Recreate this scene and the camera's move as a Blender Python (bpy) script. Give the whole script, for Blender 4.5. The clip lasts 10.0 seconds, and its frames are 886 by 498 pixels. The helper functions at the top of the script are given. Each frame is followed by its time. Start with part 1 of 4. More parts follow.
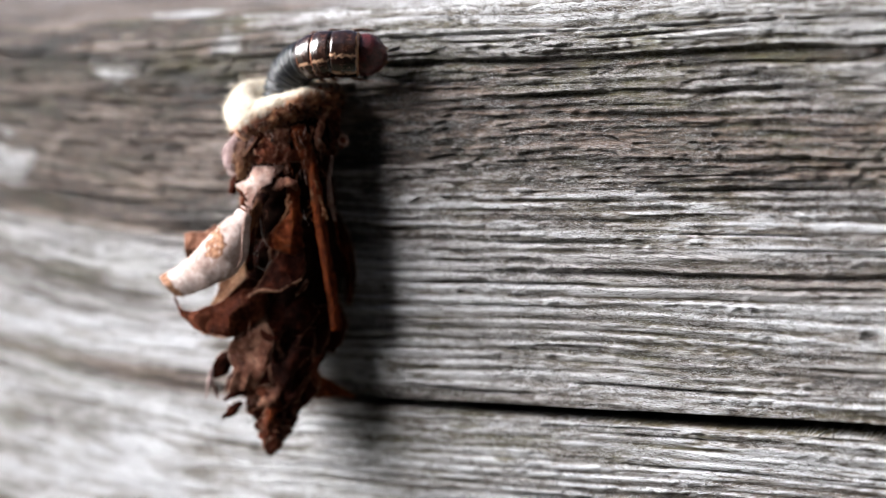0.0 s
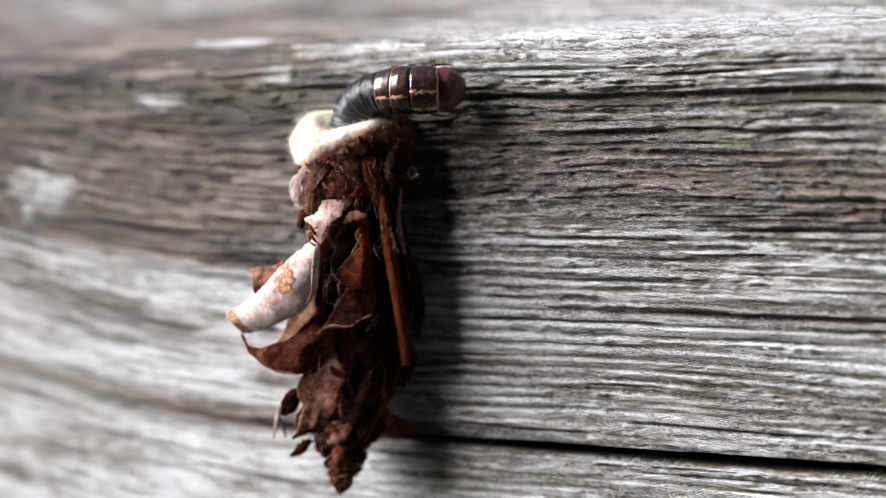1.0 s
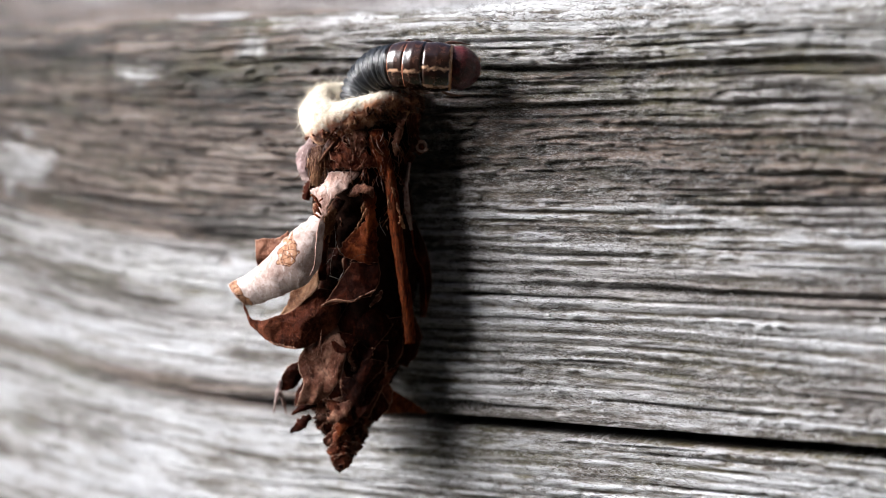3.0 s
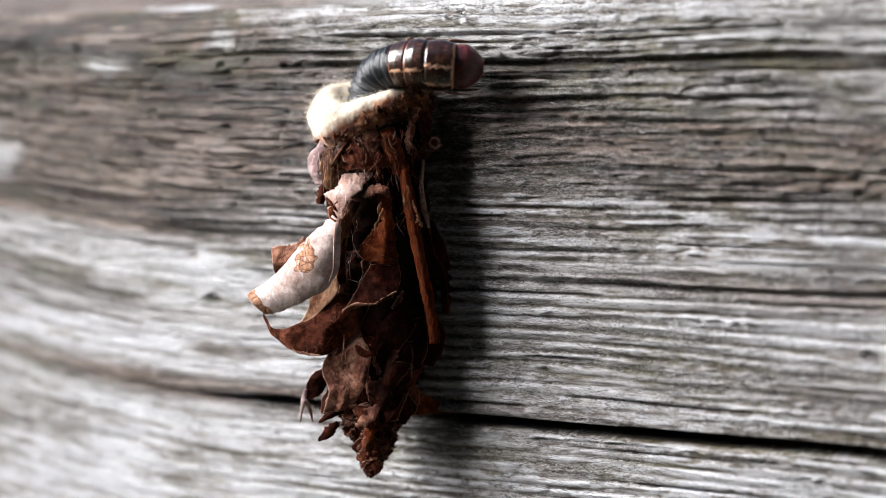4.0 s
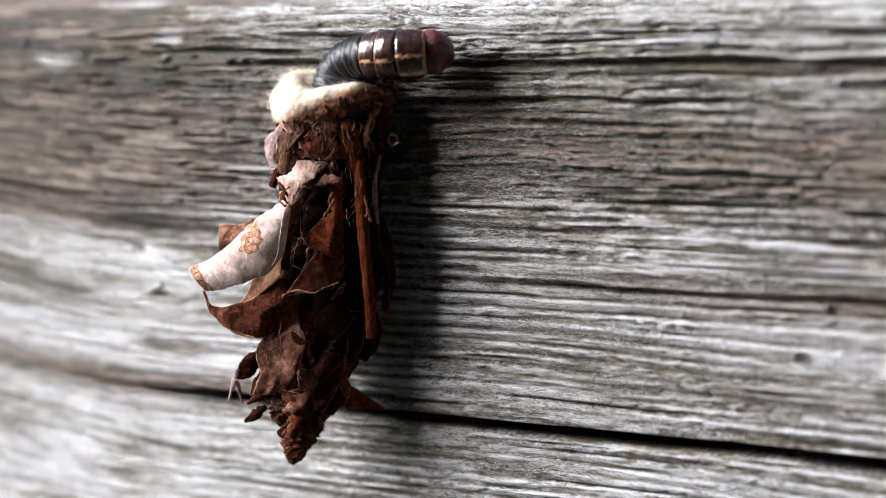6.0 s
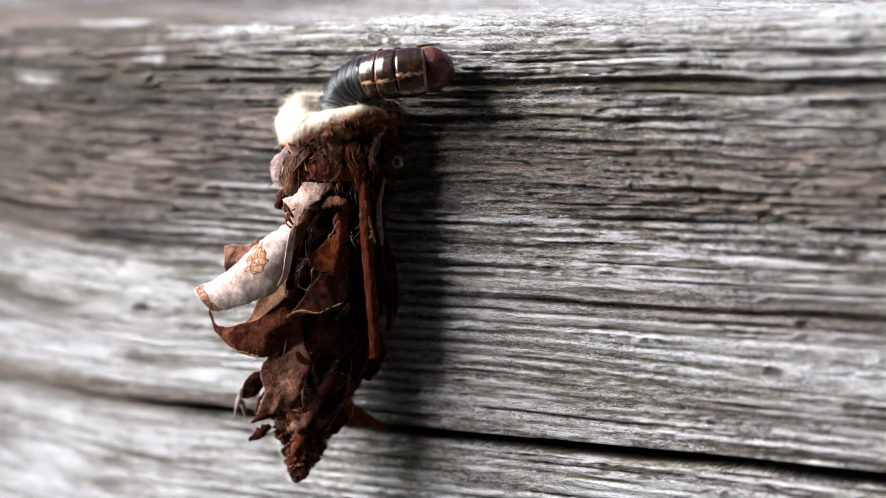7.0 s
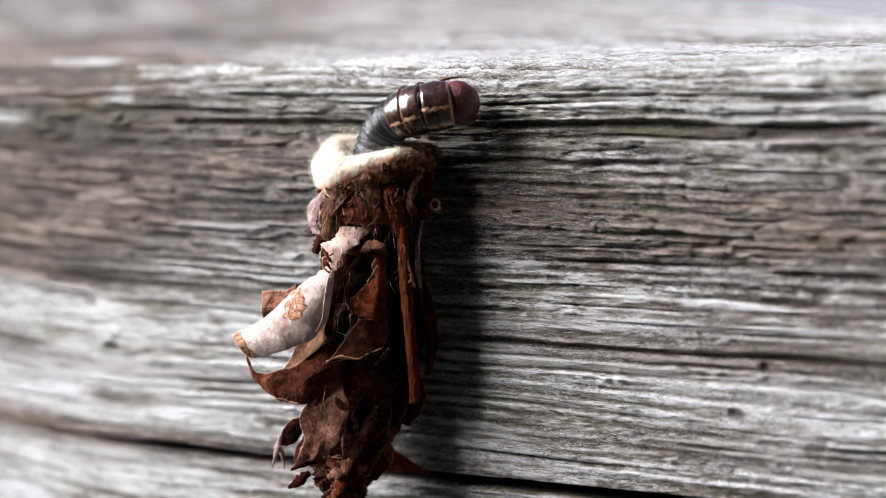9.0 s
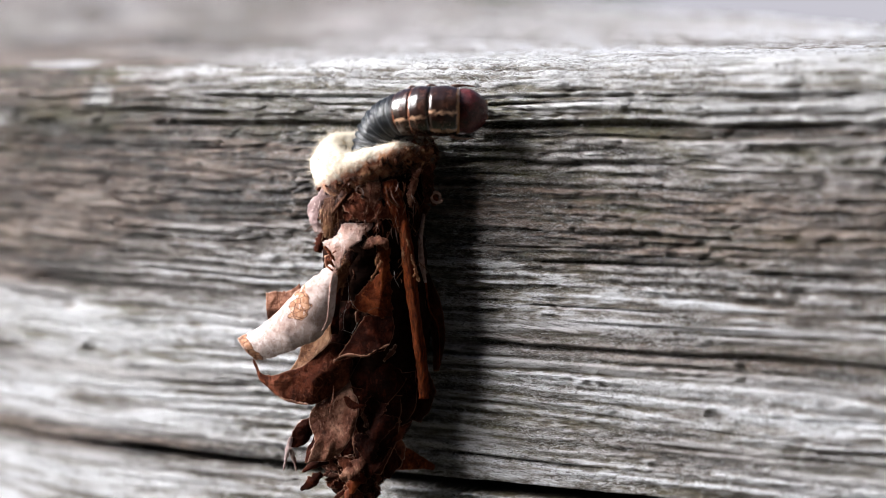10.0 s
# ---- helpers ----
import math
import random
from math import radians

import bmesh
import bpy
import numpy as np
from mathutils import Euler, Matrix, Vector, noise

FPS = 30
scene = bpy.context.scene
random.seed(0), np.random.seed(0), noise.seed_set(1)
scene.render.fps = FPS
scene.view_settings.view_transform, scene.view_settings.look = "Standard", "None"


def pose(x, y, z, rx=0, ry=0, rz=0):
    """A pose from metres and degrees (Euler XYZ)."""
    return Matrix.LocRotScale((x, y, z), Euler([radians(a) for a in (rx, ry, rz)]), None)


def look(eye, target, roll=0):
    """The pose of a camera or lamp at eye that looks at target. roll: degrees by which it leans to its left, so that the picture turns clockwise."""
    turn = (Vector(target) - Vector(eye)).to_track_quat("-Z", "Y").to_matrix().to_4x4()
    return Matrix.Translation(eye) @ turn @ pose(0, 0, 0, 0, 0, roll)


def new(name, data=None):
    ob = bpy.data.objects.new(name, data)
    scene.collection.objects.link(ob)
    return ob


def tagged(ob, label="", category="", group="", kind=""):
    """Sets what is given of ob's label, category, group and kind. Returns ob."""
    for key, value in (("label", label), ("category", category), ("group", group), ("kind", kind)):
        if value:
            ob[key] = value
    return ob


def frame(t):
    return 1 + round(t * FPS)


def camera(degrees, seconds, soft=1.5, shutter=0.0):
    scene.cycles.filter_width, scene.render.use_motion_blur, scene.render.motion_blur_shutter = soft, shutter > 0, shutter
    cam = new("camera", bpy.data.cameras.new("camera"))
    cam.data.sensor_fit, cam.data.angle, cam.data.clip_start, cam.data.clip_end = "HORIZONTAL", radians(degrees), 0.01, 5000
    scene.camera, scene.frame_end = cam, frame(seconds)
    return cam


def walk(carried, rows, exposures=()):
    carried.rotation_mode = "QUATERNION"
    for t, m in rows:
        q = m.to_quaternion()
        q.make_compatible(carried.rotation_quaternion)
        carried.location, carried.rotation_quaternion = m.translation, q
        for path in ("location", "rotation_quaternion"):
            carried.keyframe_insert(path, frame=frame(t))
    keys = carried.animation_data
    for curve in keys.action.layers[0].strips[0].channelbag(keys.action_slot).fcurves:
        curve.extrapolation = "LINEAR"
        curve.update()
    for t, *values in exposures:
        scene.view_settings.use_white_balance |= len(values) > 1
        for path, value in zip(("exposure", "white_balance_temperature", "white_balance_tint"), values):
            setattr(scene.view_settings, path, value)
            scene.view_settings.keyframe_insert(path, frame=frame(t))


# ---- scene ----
# A caterpillar in a case of dead leaves crawls along a weathered timber beam.

# ---- camera ----
cam = camera(28.0, 10.0, soft=0.55)
cam.data.dof.use_dof = True
cam.data.dof.focus_distance = 0.1848
cam.data.dof.aperture_fstop = 9.4
walk(cam, [
    (0.0, pose(0.06122, -0.17617, -0.00148, 82.413, 1.761, 23.240)),
    (0.5, pose(0.04921, -0.17920, 0.00137, 83.291, 1.550, 21.698)),
    (1.0, pose(0.05097, -0.17787, 0.00001, 83.076, 0.820, 22.024)),
    (1.5, pose(0.05867, -0.17385, 0.00061, 82.995, 0.917, 24.116)),
    (2.0, pose(0.05928, -0.17260, -0.00193, 83.564, 0.753, 24.517)),
    (3.5, pose(0.06099, -0.17167, -0.00440, 83.360, 0.337, 24.229)),
    (4.0, pose(0.06145, -0.17046, -0.00432, 83.243, 0.207, 23.929)),
    (4.5, pose(0.06101, -0.17099, -0.00449, 83.022, -0.003, 23.489)),
    (5.0, pose(0.06340, -0.16878, -0.00367, 82.678, -0.098, 23.895)),
    (5.5, pose(0.06544, -0.16859, -0.00351, 82.796, -0.418, 23.972)),
    (7.0, pose(0.06834, -0.17239, -0.00214, 83.222, -0.549, 23.117)),
    (7.5, pose(0.06953, -0.17137, 0.00059, 82.936, -0.484, 23.090)),
    (8.0, pose(0.06985, -0.17123, 0.00132, 83.180, -0.538, 22.860)),
    (8.5, pose(0.06975, -0.17205, 0.00156, 83.357, -0.564, 22.584)),
    (9.0, pose(0.07026, -0.17268, 0.00017, 83.883, -0.744, 22.577)),
    (9.5, pose(0.07139, -0.17216, 0.00034, 83.891, -0.703, 22.636)),
    (10.0, pose(0.07171, -0.17189, -0.00208, 84.606, -0.903, 22.359)),
])

# ---- light ----
world = bpy.data.worlds.new("world")
scene.world = world
world.use_nodes = True
SUN_DIR = Vector((-0.73, -0.42, 0.53)).normalized()
sky = world.node_tree.nodes.new("ShaderNodeTexSky")
sky.sky_type = "NISHITA"
sky.sun_disc = False
sky.sun_elevation = math.asin(SUN_DIR.z)
sky.sun_rotation = math.atan2(SUN_DIR.x, SUN_DIR.y)
background = world.node_tree.nodes["Background"]
background.inputs["Strength"].default_value = 0.033
world.node_tree.links.new(sky.outputs["Color"], background.inputs["Color"])
sun_lamp = bpy.data.lights.new("sun", "SUN")
sun_lamp.energy = 4.6
sun_lamp.angle = radians(40)
sun_lamp.color = (0.985, 0.975, 0.99)
sun = new("sun", sun_lamp)
sun.matrix_world = look(SUN_DIR, (0, 0, 0))
scene.view_settings.exposure = 2.0

# ---- materials ----


class Nodes:
    """A short way to write a node material."""

    def __init__(self, name, rough=0.7, spec=0.5):
        self.mat = bpy.data.materials.new(name)
        self.mat.use_nodes = True
        self.tree = self.mat.node_tree
        self.bsdf = self.tree.nodes["Principled BSDF"]
        self.bsdf.inputs["Roughness"].default_value = rough
        self.bsdf.inputs["Specular IOR Level"].default_value = spec
        self.coord = self.tree.nodes.new("ShaderNodeTexCoord")

    def put(self, socket, value):
        if hasattr(value, "is_output"):
            self.tree.links.new(value, socket)
        elif value is not None:
            socket.default_value = value

    def space(self, scale=(1, 1, 1), offset=(0, 0, 0)):
        n = self.tree.nodes.new("ShaderNodeMapping")
        n.inputs["Scale"].default_value = scale
        n.inputs["Location"].default_value = offset
        self.tree.links.new(self.coord.outputs["Object"], n.inputs["Vector"])
        return n.outputs["Vector"]

    def noise(self, scale, vector=None, detail=4, rough=0.6, warp=0.0):
        n = self.tree.nodes.new("ShaderNodeTexNoise")
        n.inputs["Scale"].default_value = scale
        n.inputs["Detail"].default_value = detail
        n.inputs["Roughness"].default_value = rough
        n.inputs["Distortion"].default_value = warp
        self.tree.links.new(vector or self.coord.outputs["Object"], n.inputs["Vector"])
        return n.outputs["Fac"]

    def ramp(self, fac, *stops):
        n = self.tree.nodes.new("ShaderNodeValToRGB")
        while len(n.color_ramp.elements) < len(stops):
            n.color_ramp.elements.new(0.5)
        for e, (at, c) in zip(n.color_ramp.elements, stops):
            e.position = at
            e.color = (c, c, c, 1) if isinstance(c, (int, float)) else (*c, 1)
        self.put(n.inputs["Fac"], fac)
        return n.outputs["Color"]

    def mix(self, fac, a, b, kind="MIX"):
        n = self.tree.nodes.new("ShaderNodeMix")
        n.data_type, n.blend_type = "RGBA", kind
        self.put(n.inputs["Factor"], fac)
        for key, v in (("A", a), ("B", b)):
            sock = [s for s in n.inputs if s.name == key and s.type == "RGBA"][0]
            self.put(sock, (*v, 1) if isinstance(v, tuple) else v)
        return [s for s in n.outputs if s.type == "RGBA"][0]

    def math(self, op, a, b=None):
        n = self.tree.nodes.new("ShaderNodeMath")
        n.operation = op
        self.put(n.inputs[0], a)
        self.put(n.inputs[1], b)
        return n.outputs[0]

    def split(self, vector):
        n = self.tree.nodes.new("ShaderNodeSeparateXYZ")
        self.tree.links.new(vector, n.inputs[0])
        return n.outputs

    def attribute(self, name):
        n = self.tree.nodes.new("ShaderNodeAttribute")
        n.attribute_name = name
        return n.outputs["Fac"]

    def chance(self):
        return self.tree.nodes.new("ShaderNodeObjectInfo").outputs["Random"]

    def bump(self, height, strength=0.5, distance=0.0002):
        n = self.tree.nodes.new("ShaderNodeBump")
        n.inputs["Strength"].default_value = strength
        n.inputs["Distance"].default_value = distance
        self.tree.links.new(height, n.inputs["Height"])
        self.tree.links.new(n.outputs["Normal"], self.bsdf.inputs["Normal"])

    def done(self, color=None, rough=None, **more):
        self.put(self.bsdf.inputs["Base Color"], (*color, 1) if isinstance(color, tuple) else color)
        self.put(self.bsdf.inputs["Roughness"], rough)
        for key, v in more.items():
            self.bsdf.inputs[key.replace("_", " ")].default_value = v
        return self.mat


def wood_material():
    """Silvered softwood: the grain attribute holds the place along and across the swept grain."""
    m = Nodes("weathered_wood", 0.62, 0.5)
    grain = m.tree.nodes.new("ShaderNodeAttribute")
    grain.attribute_name = "grain"

    def spread(along, across, shift=0.0):
        n = m.tree.nodes.new("ShaderNodeMapping")
        n.inputs["Scale"].default_value = (along, across, across)
        n.inputs["Location"].default_value = (shift, shift * 1.7, 0)
        m.tree.links.new(grain.outputs["Vector"], n.inputs["Vector"])
        return n.outputs["Vector"]

    hair = m.noise(1.0, spread(900, 8200), 4, 0.7, 0.5)
    fibre = m.noise(1.0, spread(200, 2600, 1.3), 7, 0.74, 0.8)
    streak = m.noise(1.0, spread(60, 900, 2.1), 5, 0.62, 0.4)
    broad = m.noise(1.0, spread(22, 120, 3.1), 3, 0.5)
    patch = m.noise(1.0, spread(110, 240, 4.7), 4, 0.6)
    ring = m.attribute("late_wood")
    stain = m.attribute("stain")
    thin = m.noise(1.0, spread(760, 4700, 7.7), 5, 0.7, 0.7)
    worn = m.math("ADD", m.attribute("crest"), m.math("MULTIPLY", m.math("SUBTRACT", fibre, 0.5), 0.35))
    worn = m.math("ADD", worn, m.math("MULTIPLY", m.math("SUBTRACT", thin, 0.5), 0.8))
    worn = m.math("ADD", worn, m.math("MULTIPLY", m.math("SUBTRACT", streak, 0.5), 0.7))
    silver = m.ramp(worn, (0.20, (0.018, 0.010, 0.005)), (0.36, (0.100, 0.060, 0.034)), (0.49, (0.36, 0.310, 0.275)), (0.62, (0.78, 0.785, 0.825)), (0.82, (0.90, 0.915, 0.96)))
    white = m.ramp(worn, (0.14, (0.040, 0.030, 0.020)), (0.30, (0.29, 0.250, 0.205)), (0.44, (0.60, 0.595, 0.60)), (0.60, (0.86, 0.865, 0.885)))
    brown = m.ramp(worn, (0.25, (0.008, 0.004, 0.002)), (0.42, (0.045, 0.026, 0.018)), (0.56, (0.130, 0.078, 0.052)), (0.80, (0.36, 0.285, 0.245)))
    base = m.mix(m.mix(m.attribute("whitened"), (0.0, 0.0, 0.0), (1.0, 1.0, 1.0)), silver, white)
    base = m.mix(stain, base, brown)
    base = m.mix(m.math("MULTIPLY", ring, 0.7), base, (0.080, 0.056, 0.028))
    moss = m.math("MULTIPLY", m.ramp(broad, (0.44, 0.0), (0.62, 0.6)), m.ramp(patch, (0.42, 0.0), (0.6, 1.0)))
    base = m.mix(m.math("MULTIPLY", moss, m.ramp(worn, (0.35, 1.0), (0.62, 0.25))), base, (0.15, 0.135, 0.05))
    lines = m.math("ABSOLUTE", m.math("SUBTRACT", m.noise(1.0, spread(140, 1500, 6.2), 4, 0.6, 0.5), 0.5))
    base = m.mix(m.ramp(lines, (0.0, 0.9), (0.022, 0.0)), base, (0.022, 0.013, 0.008))
    # crinkled fibres that stand proud, the light they catch painted in pale
    crimp = m.math("ABSOLUTE", m.math("SUBTRACT", m.noise(1.0, spread(520, 2300, 8.4), 5, 0.62, 1.1), 0.5))
    crimp = m.ramp(crimp, (0.0, 1.0), (0.05, 0.0))
    frayed = m.ramp(m.noise(1.0, spread(90, 420, 9.2), 3, 0.6), (0.38, 0.0), (0.6, 1.0))
    crimp = m.math("MULTIPLY", crimp, frayed)
    clean = m.math("SUBTRACT", 1.0, m.math("MULTIPLY", stain, 0.3))
    rough_part = m.math("SUBTRACT", 1.0, m.math("MULTIPLY", m.attribute("worn_smooth"), 0.82))
    clean = m.math("MULTIPLY", clean, rough_part)
    base = m.mix(m.math("MULTIPLY", m.math("MULTIPLY", crimp, clean), 0.75), base, (0.66, 0.65, 0.65))
    base = m.mix(m.math("MULTIPLY", rough_part, m.ramp(hair, (0.30, 0.7), (0.42, 0.0))), base, (0.03, 0.019, 0.012))
    # hair and fine specks painted pale as small glints
    base = m.mix(m.math("MULTIPLY", clean, m.ramp(hair, (0.6, 0.0), (0.75, 0.5))), base, (0.80, 0.80, 0.81))
    speck = m.noise(1.0, spread(3000, 7000, 5.3), 3, 0.6)
    base = m.mix(m.math("MULTIPLY", clean, m.ramp(speck, (0.62, 0.0), (0.72, 0.55))), base, (0.80, 0.80, 0.82))
    base = m.mix(m.math("MULTIPLY", rough_part, m.ramp(speck, (0.30, 0.6), (0.38, 0.0))), base, (0.03, 0.019, 0.012))
    crumb = m.noise(1.0, spread(1600, 5400, 11.3), 5, 0.72, 1.6)
    open_grain = m.math("ADD", 0.25, m.math("MULTIPLY", frayed, 0.7))
    base = m.mix(m.math("MULTIPLY", m.math("MULTIPLY", open_grain, rough_part), m.ramp(crumb, (0.38, 1.0), (0.48, 0.0))), base, (0.028, 0.017, 0.009))
    # near-white glints painted onto the fibre crests
    base = m.mix(m.math("MULTIPLY", m.math("MULTIPLY", open_grain, clean), m.ramp(crumb, (0.55, 0.0), (0.63, 1.0))), base, (0.90, 0.91, 0.95))
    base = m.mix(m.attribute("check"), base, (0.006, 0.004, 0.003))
    m.bump(m.math("ADD", m.math("MULTIPLY", m.math("ADD", hair, speck), 0.4), m.math("ADD", m.math("ADD", thin, m.math("ADD", crimp, crumb)), m.math("MULTIPLY", fibre, 0.5))), 1.0, 0.0007)
    return m.done(base, m.mix(m.ramp(crumb, (0.55, 0.0), (0.63, 0.8)), m.ramp(fibre, (0.3, 0.7), (0.6, 0.34)), (0.22, 0.22, 0.22)))


def leaf_material(name, dark, mid, light, rough=0.58, vein=0.35, eaten=False, relief=0.8, sheen=0.12, edge=None):
    m = Nodes(name, rough, sheen)
    a = m.noise(330, None, 5, 0.6, 0.4)
    b = m.noise(2400, None, 5, 0.65)
    spots = m.noise(3600, m.space((1, 1, 1), (2, 5, 1)), 2, 0.5)
    c = m.ramp(a, (0.3, dark), (0.52, mid), (0.74, light))
    c = m.mix(m.ramp(b, (0.35, 0.55), (0.52, 0.0)), c, dark)
    c = m.mix(m.ramp(b, (0.58, 0.0), (0.75, 0.4)), c, light)
    c = m.mix(m.ramp(spots, (0.27, 0.8), (0.33, 0.0)), c, dark)
    c = m.mix(m.math("MULTIPLY", m.chance(), 0.3), c, dark)
    lines = m.noise(1.0, m.space((1500, 700, 420)), 3, 0.5, 1.4)
    c = m.mix(m.ramp(lines, (0.488, 0.0), (0.5, vein), (0.512, 0.0)), c, light)
    if eaten:
        v = m.tree.nodes.new("ShaderNodeTexVoronoi")
        v.feature = "DISTANCE_TO_EDGE"
        v.inputs["Scale"].default_value = 1.0
        m.tree.links.new(m.space((1000, 600, 1700)), v.inputs["Vector"])
        tissue = m.mix(m.ramp(b, (0.4, 0.0), (0.6, 1.0)), (0.24, 0.105, 0.055), (0.40, 0.22, 0.135))
        tissue = m.mix(m.ramp(v.outputs["Distance"], (0.015, 1.0), (0.05, 0.0)), tissue, (0.05, 0.015, 0.007))
        where = m.attribute("eaten")
        c = m.mix(m.ramp(where, (0.45, 0.0), (0.5, 1.0)), c, tissue)
        c = m.mix(m.ramp(where, (0.40, 0.0), (0.47, 0.85), (0.56, 0.0)), c, (0.06, 0.022, 0.012))
    c = m.mix(m.math("MULTIPLY", m.ramp(m.attribute("rim"), (0.55, 0.0), (0.95, 1.0)), m.ramp(a, (0.35, 0.15), (0.6, 0.9))), c, edge or light)
    crease = m.math("ABSOLUTE", m.math("SUBTRACT", m.noise(700, m.space((1, 1, 1), (4, 1, 2)), 4, 0.55, 0.5), 0.5))
    flake = m.noise(1300, m.space((1, 1, 0.6), (7, 3, 5)), 5, 0.7, 1.2)
    c = m.mix(m.ramp(flake, (0.57, 0.0), (0.63, 0.55)), c, light)
    c = m.mix(m.ramp(flake, (0.34, 0.7), (0.42, 0.0)), c, dark)
    tall = m.math("ADD", m.math("ADD", a, m.math("MULTIPLY", crease, 1.4)), m.math("ADD", m.math("MULTIPLY", b, 0.5), m.math("MULTIPLY", flake, 0.8)))
    m.bump(tall, relief, 0.0003)
    return m.done(c, m.ramp(flake, (0.35, rough + 0.2), (0.65, rough - 0.12)))


def silk_material():
    m = Nodes("silk_wool", 0.95, 0.15)
    x, y, z = m.split(m.coord.outputs["Object"])
    fine = m.noise(3800, None, 5, 0.7)
    lump = m.noise(900, None, 4, 0.6)
    cream = m.mix(m.ramp(fine, (0.3, 0.0), (0.7, 1.0)), (0.44, 0.375, 0.285), (0.63, 0.58, 0.485))
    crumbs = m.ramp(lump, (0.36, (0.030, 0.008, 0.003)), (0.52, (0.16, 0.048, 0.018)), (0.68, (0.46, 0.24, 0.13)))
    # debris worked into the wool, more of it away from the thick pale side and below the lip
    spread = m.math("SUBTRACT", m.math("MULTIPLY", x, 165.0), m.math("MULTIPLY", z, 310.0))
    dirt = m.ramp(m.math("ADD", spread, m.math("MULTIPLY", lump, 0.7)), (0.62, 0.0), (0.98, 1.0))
    m.bump(m.math("ADD", fine, lump), 0.5, 0.0002)
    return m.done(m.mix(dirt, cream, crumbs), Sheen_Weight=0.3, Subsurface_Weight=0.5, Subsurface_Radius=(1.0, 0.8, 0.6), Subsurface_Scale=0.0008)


def bark_material():
    m = Nodes("twig_bark", 0.7, 0.06)
    s = m.noise(1.0, m.space((5200, 5200, 700)), 5, 0.65, 0.5)
    p = m.noise(600, None, 3, 0.5)
    c = m.ramp(s, (0.32, (0.005, 0.0012, 0.0006)), (0.5, (0.065, 0.011, 0.002)), (0.66, (0.18, 0.036, 0.007)), (0.82, (0.34, 0.15, 0.06)))
    c = m.mix(m.ramp(p, (0.45, 0.0), (0.65, 0.6)), c, (0.09, 0.024, 0.008))
    m.bump(s, 0.8, 0.0002)
    return m.done(c)


def skin_material():
    m = Nodes("black_wrinkled_skin", 0.36, 0.7)
    folds = m.noise(1.0, m.space((4600, 480, 480)), 4, 0.55, 0.3)
    c = m.ramp(folds, (0.3, (0.004, 0.0045, 0.006)), (0.6, (0.012, 0.014, 0.018)), (0.8, (0.035, 0.040, 0.050)))
    m.bump(folds, 1.0, 0.0005)
    return m.done(c)


def plate_material(name, rim, rim_color, lines):
    """A glossy thoracic plate: dark brown with cream lines along its flank and a pale rim."""
    m = Nodes(name, 0.25, 0.8)
    x, y, z = m.split(m.coord.outputs["Object"])
    around = m.math("ARCTAN2", z, m.math("MULTIPLY", y, -1.0))
    wob = m.noise(1500, None, 3, 0.5)
    around = m.math("ADD", around, m.math("MULTIPLY", wob, 0.45))
    broken = m.ramp(m.noise(1100, m.space((1, 1, 1), (3, 2, 7)), 3, 0.6), (0.34, 0.15), (0.48, 1.0))
    mottle = m.noise(700, None, 4, 0.6)
    c = m.ramp(mottle, (0.3, (0.006, 0.0026, 0.0020)), (0.55, (0.024, 0.009, 0.0055)), (0.78, (0.11, 0.040, 0.022)))
    for middle, wide in lines:
        off = m.math("ABSOLUTE", m.math("SUBTRACT", around, middle))
        c = m.mix(m.math("MULTIPLY", broken, m.ramp(off, (wide * 0.3, 0.8), (wide * 1.1, 0.0))), c, (0.55, 0.33, 0.21))
    edge = m.math("ADD", m.math("MULTIPLY", x, rim), m.math("MULTIPLY", m.math("SUBTRACT", wob, 0.3), 0.3))
    c = m.mix(m.ramp(edge, (0.82, 0.0), (0.90, 1.0)), c, rim_color)
    m.bump(mottle, 0.25, 0.00008)
    return m.done(c, m.ramp(mottle, (0.3, 0.19), (0.8, 0.34)))


def head_material():
    m = Nodes("maroon_head_capsule", 0.34, 0.6)
    a = m.noise(900, None, 4, 0.6, 0.6)
    v = m.noise(1.0, m.space((1500, 1500, 1500), (0.4, 0.1, 0.3)), 2, 0.5, 1.6)
    c = m.ramp(a, (0.3, (0.014, 0.0022, 0.0025)), (0.55, (0.060, 0.006, 0.007)), (0.8, (0.16, 0.018, 0.018)))
    c = m.mix(m.ramp(v, (0.48, 0.0), (0.5, 0.7), (0.52, 0.0)), c, (0.20, 0.05, 0.045))
    m.bump(m.math("ADD", a, v), 0.6, 0.0002)
    return m.done(c, m.ramp(a, (0.3, 0.3), (0.8, 0.5)))


def plain_material(name, low, high, scale, rough=0.6, relief=0.0, spec=0.4):
    m = Nodes(name, rough, spec)
    a = m.noise(scale, None, 5, 0.65)
    if relief:
        m.bump(a, 0.6, relief)
    return m.done(m.ramp(a, (0.3, low), (0.7, high)))


WOOD = wood_material()
# near-black leaf colour, also used for shade in hollows and on the far flank
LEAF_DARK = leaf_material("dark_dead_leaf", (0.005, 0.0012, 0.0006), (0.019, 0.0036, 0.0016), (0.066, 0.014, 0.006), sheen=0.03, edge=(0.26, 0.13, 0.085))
LEAF_RED = leaf_material("russet_dead_leaf", (0.010, 0.0020, 0.0008), (0.090, 0.016, 0.004), (0.26, 0.064, 0.018), sheen=0.05, edge=(0.34, 0.17, 0.10))
LEAF_BROWN = leaf_material("brown_dead_leaf", (0.018, 0.0045, 0.0022), (0.125, 0.041, 0.022), (0.36, 0.19, 0.125))
LEAF_PALE = leaf_material("pale_leaf_underside", (0.24, 0.15, 0.12), (0.50, 0.40, 0.37), (0.68, 0.60, 0.57), 0.6, 0.1, True, 0.3)
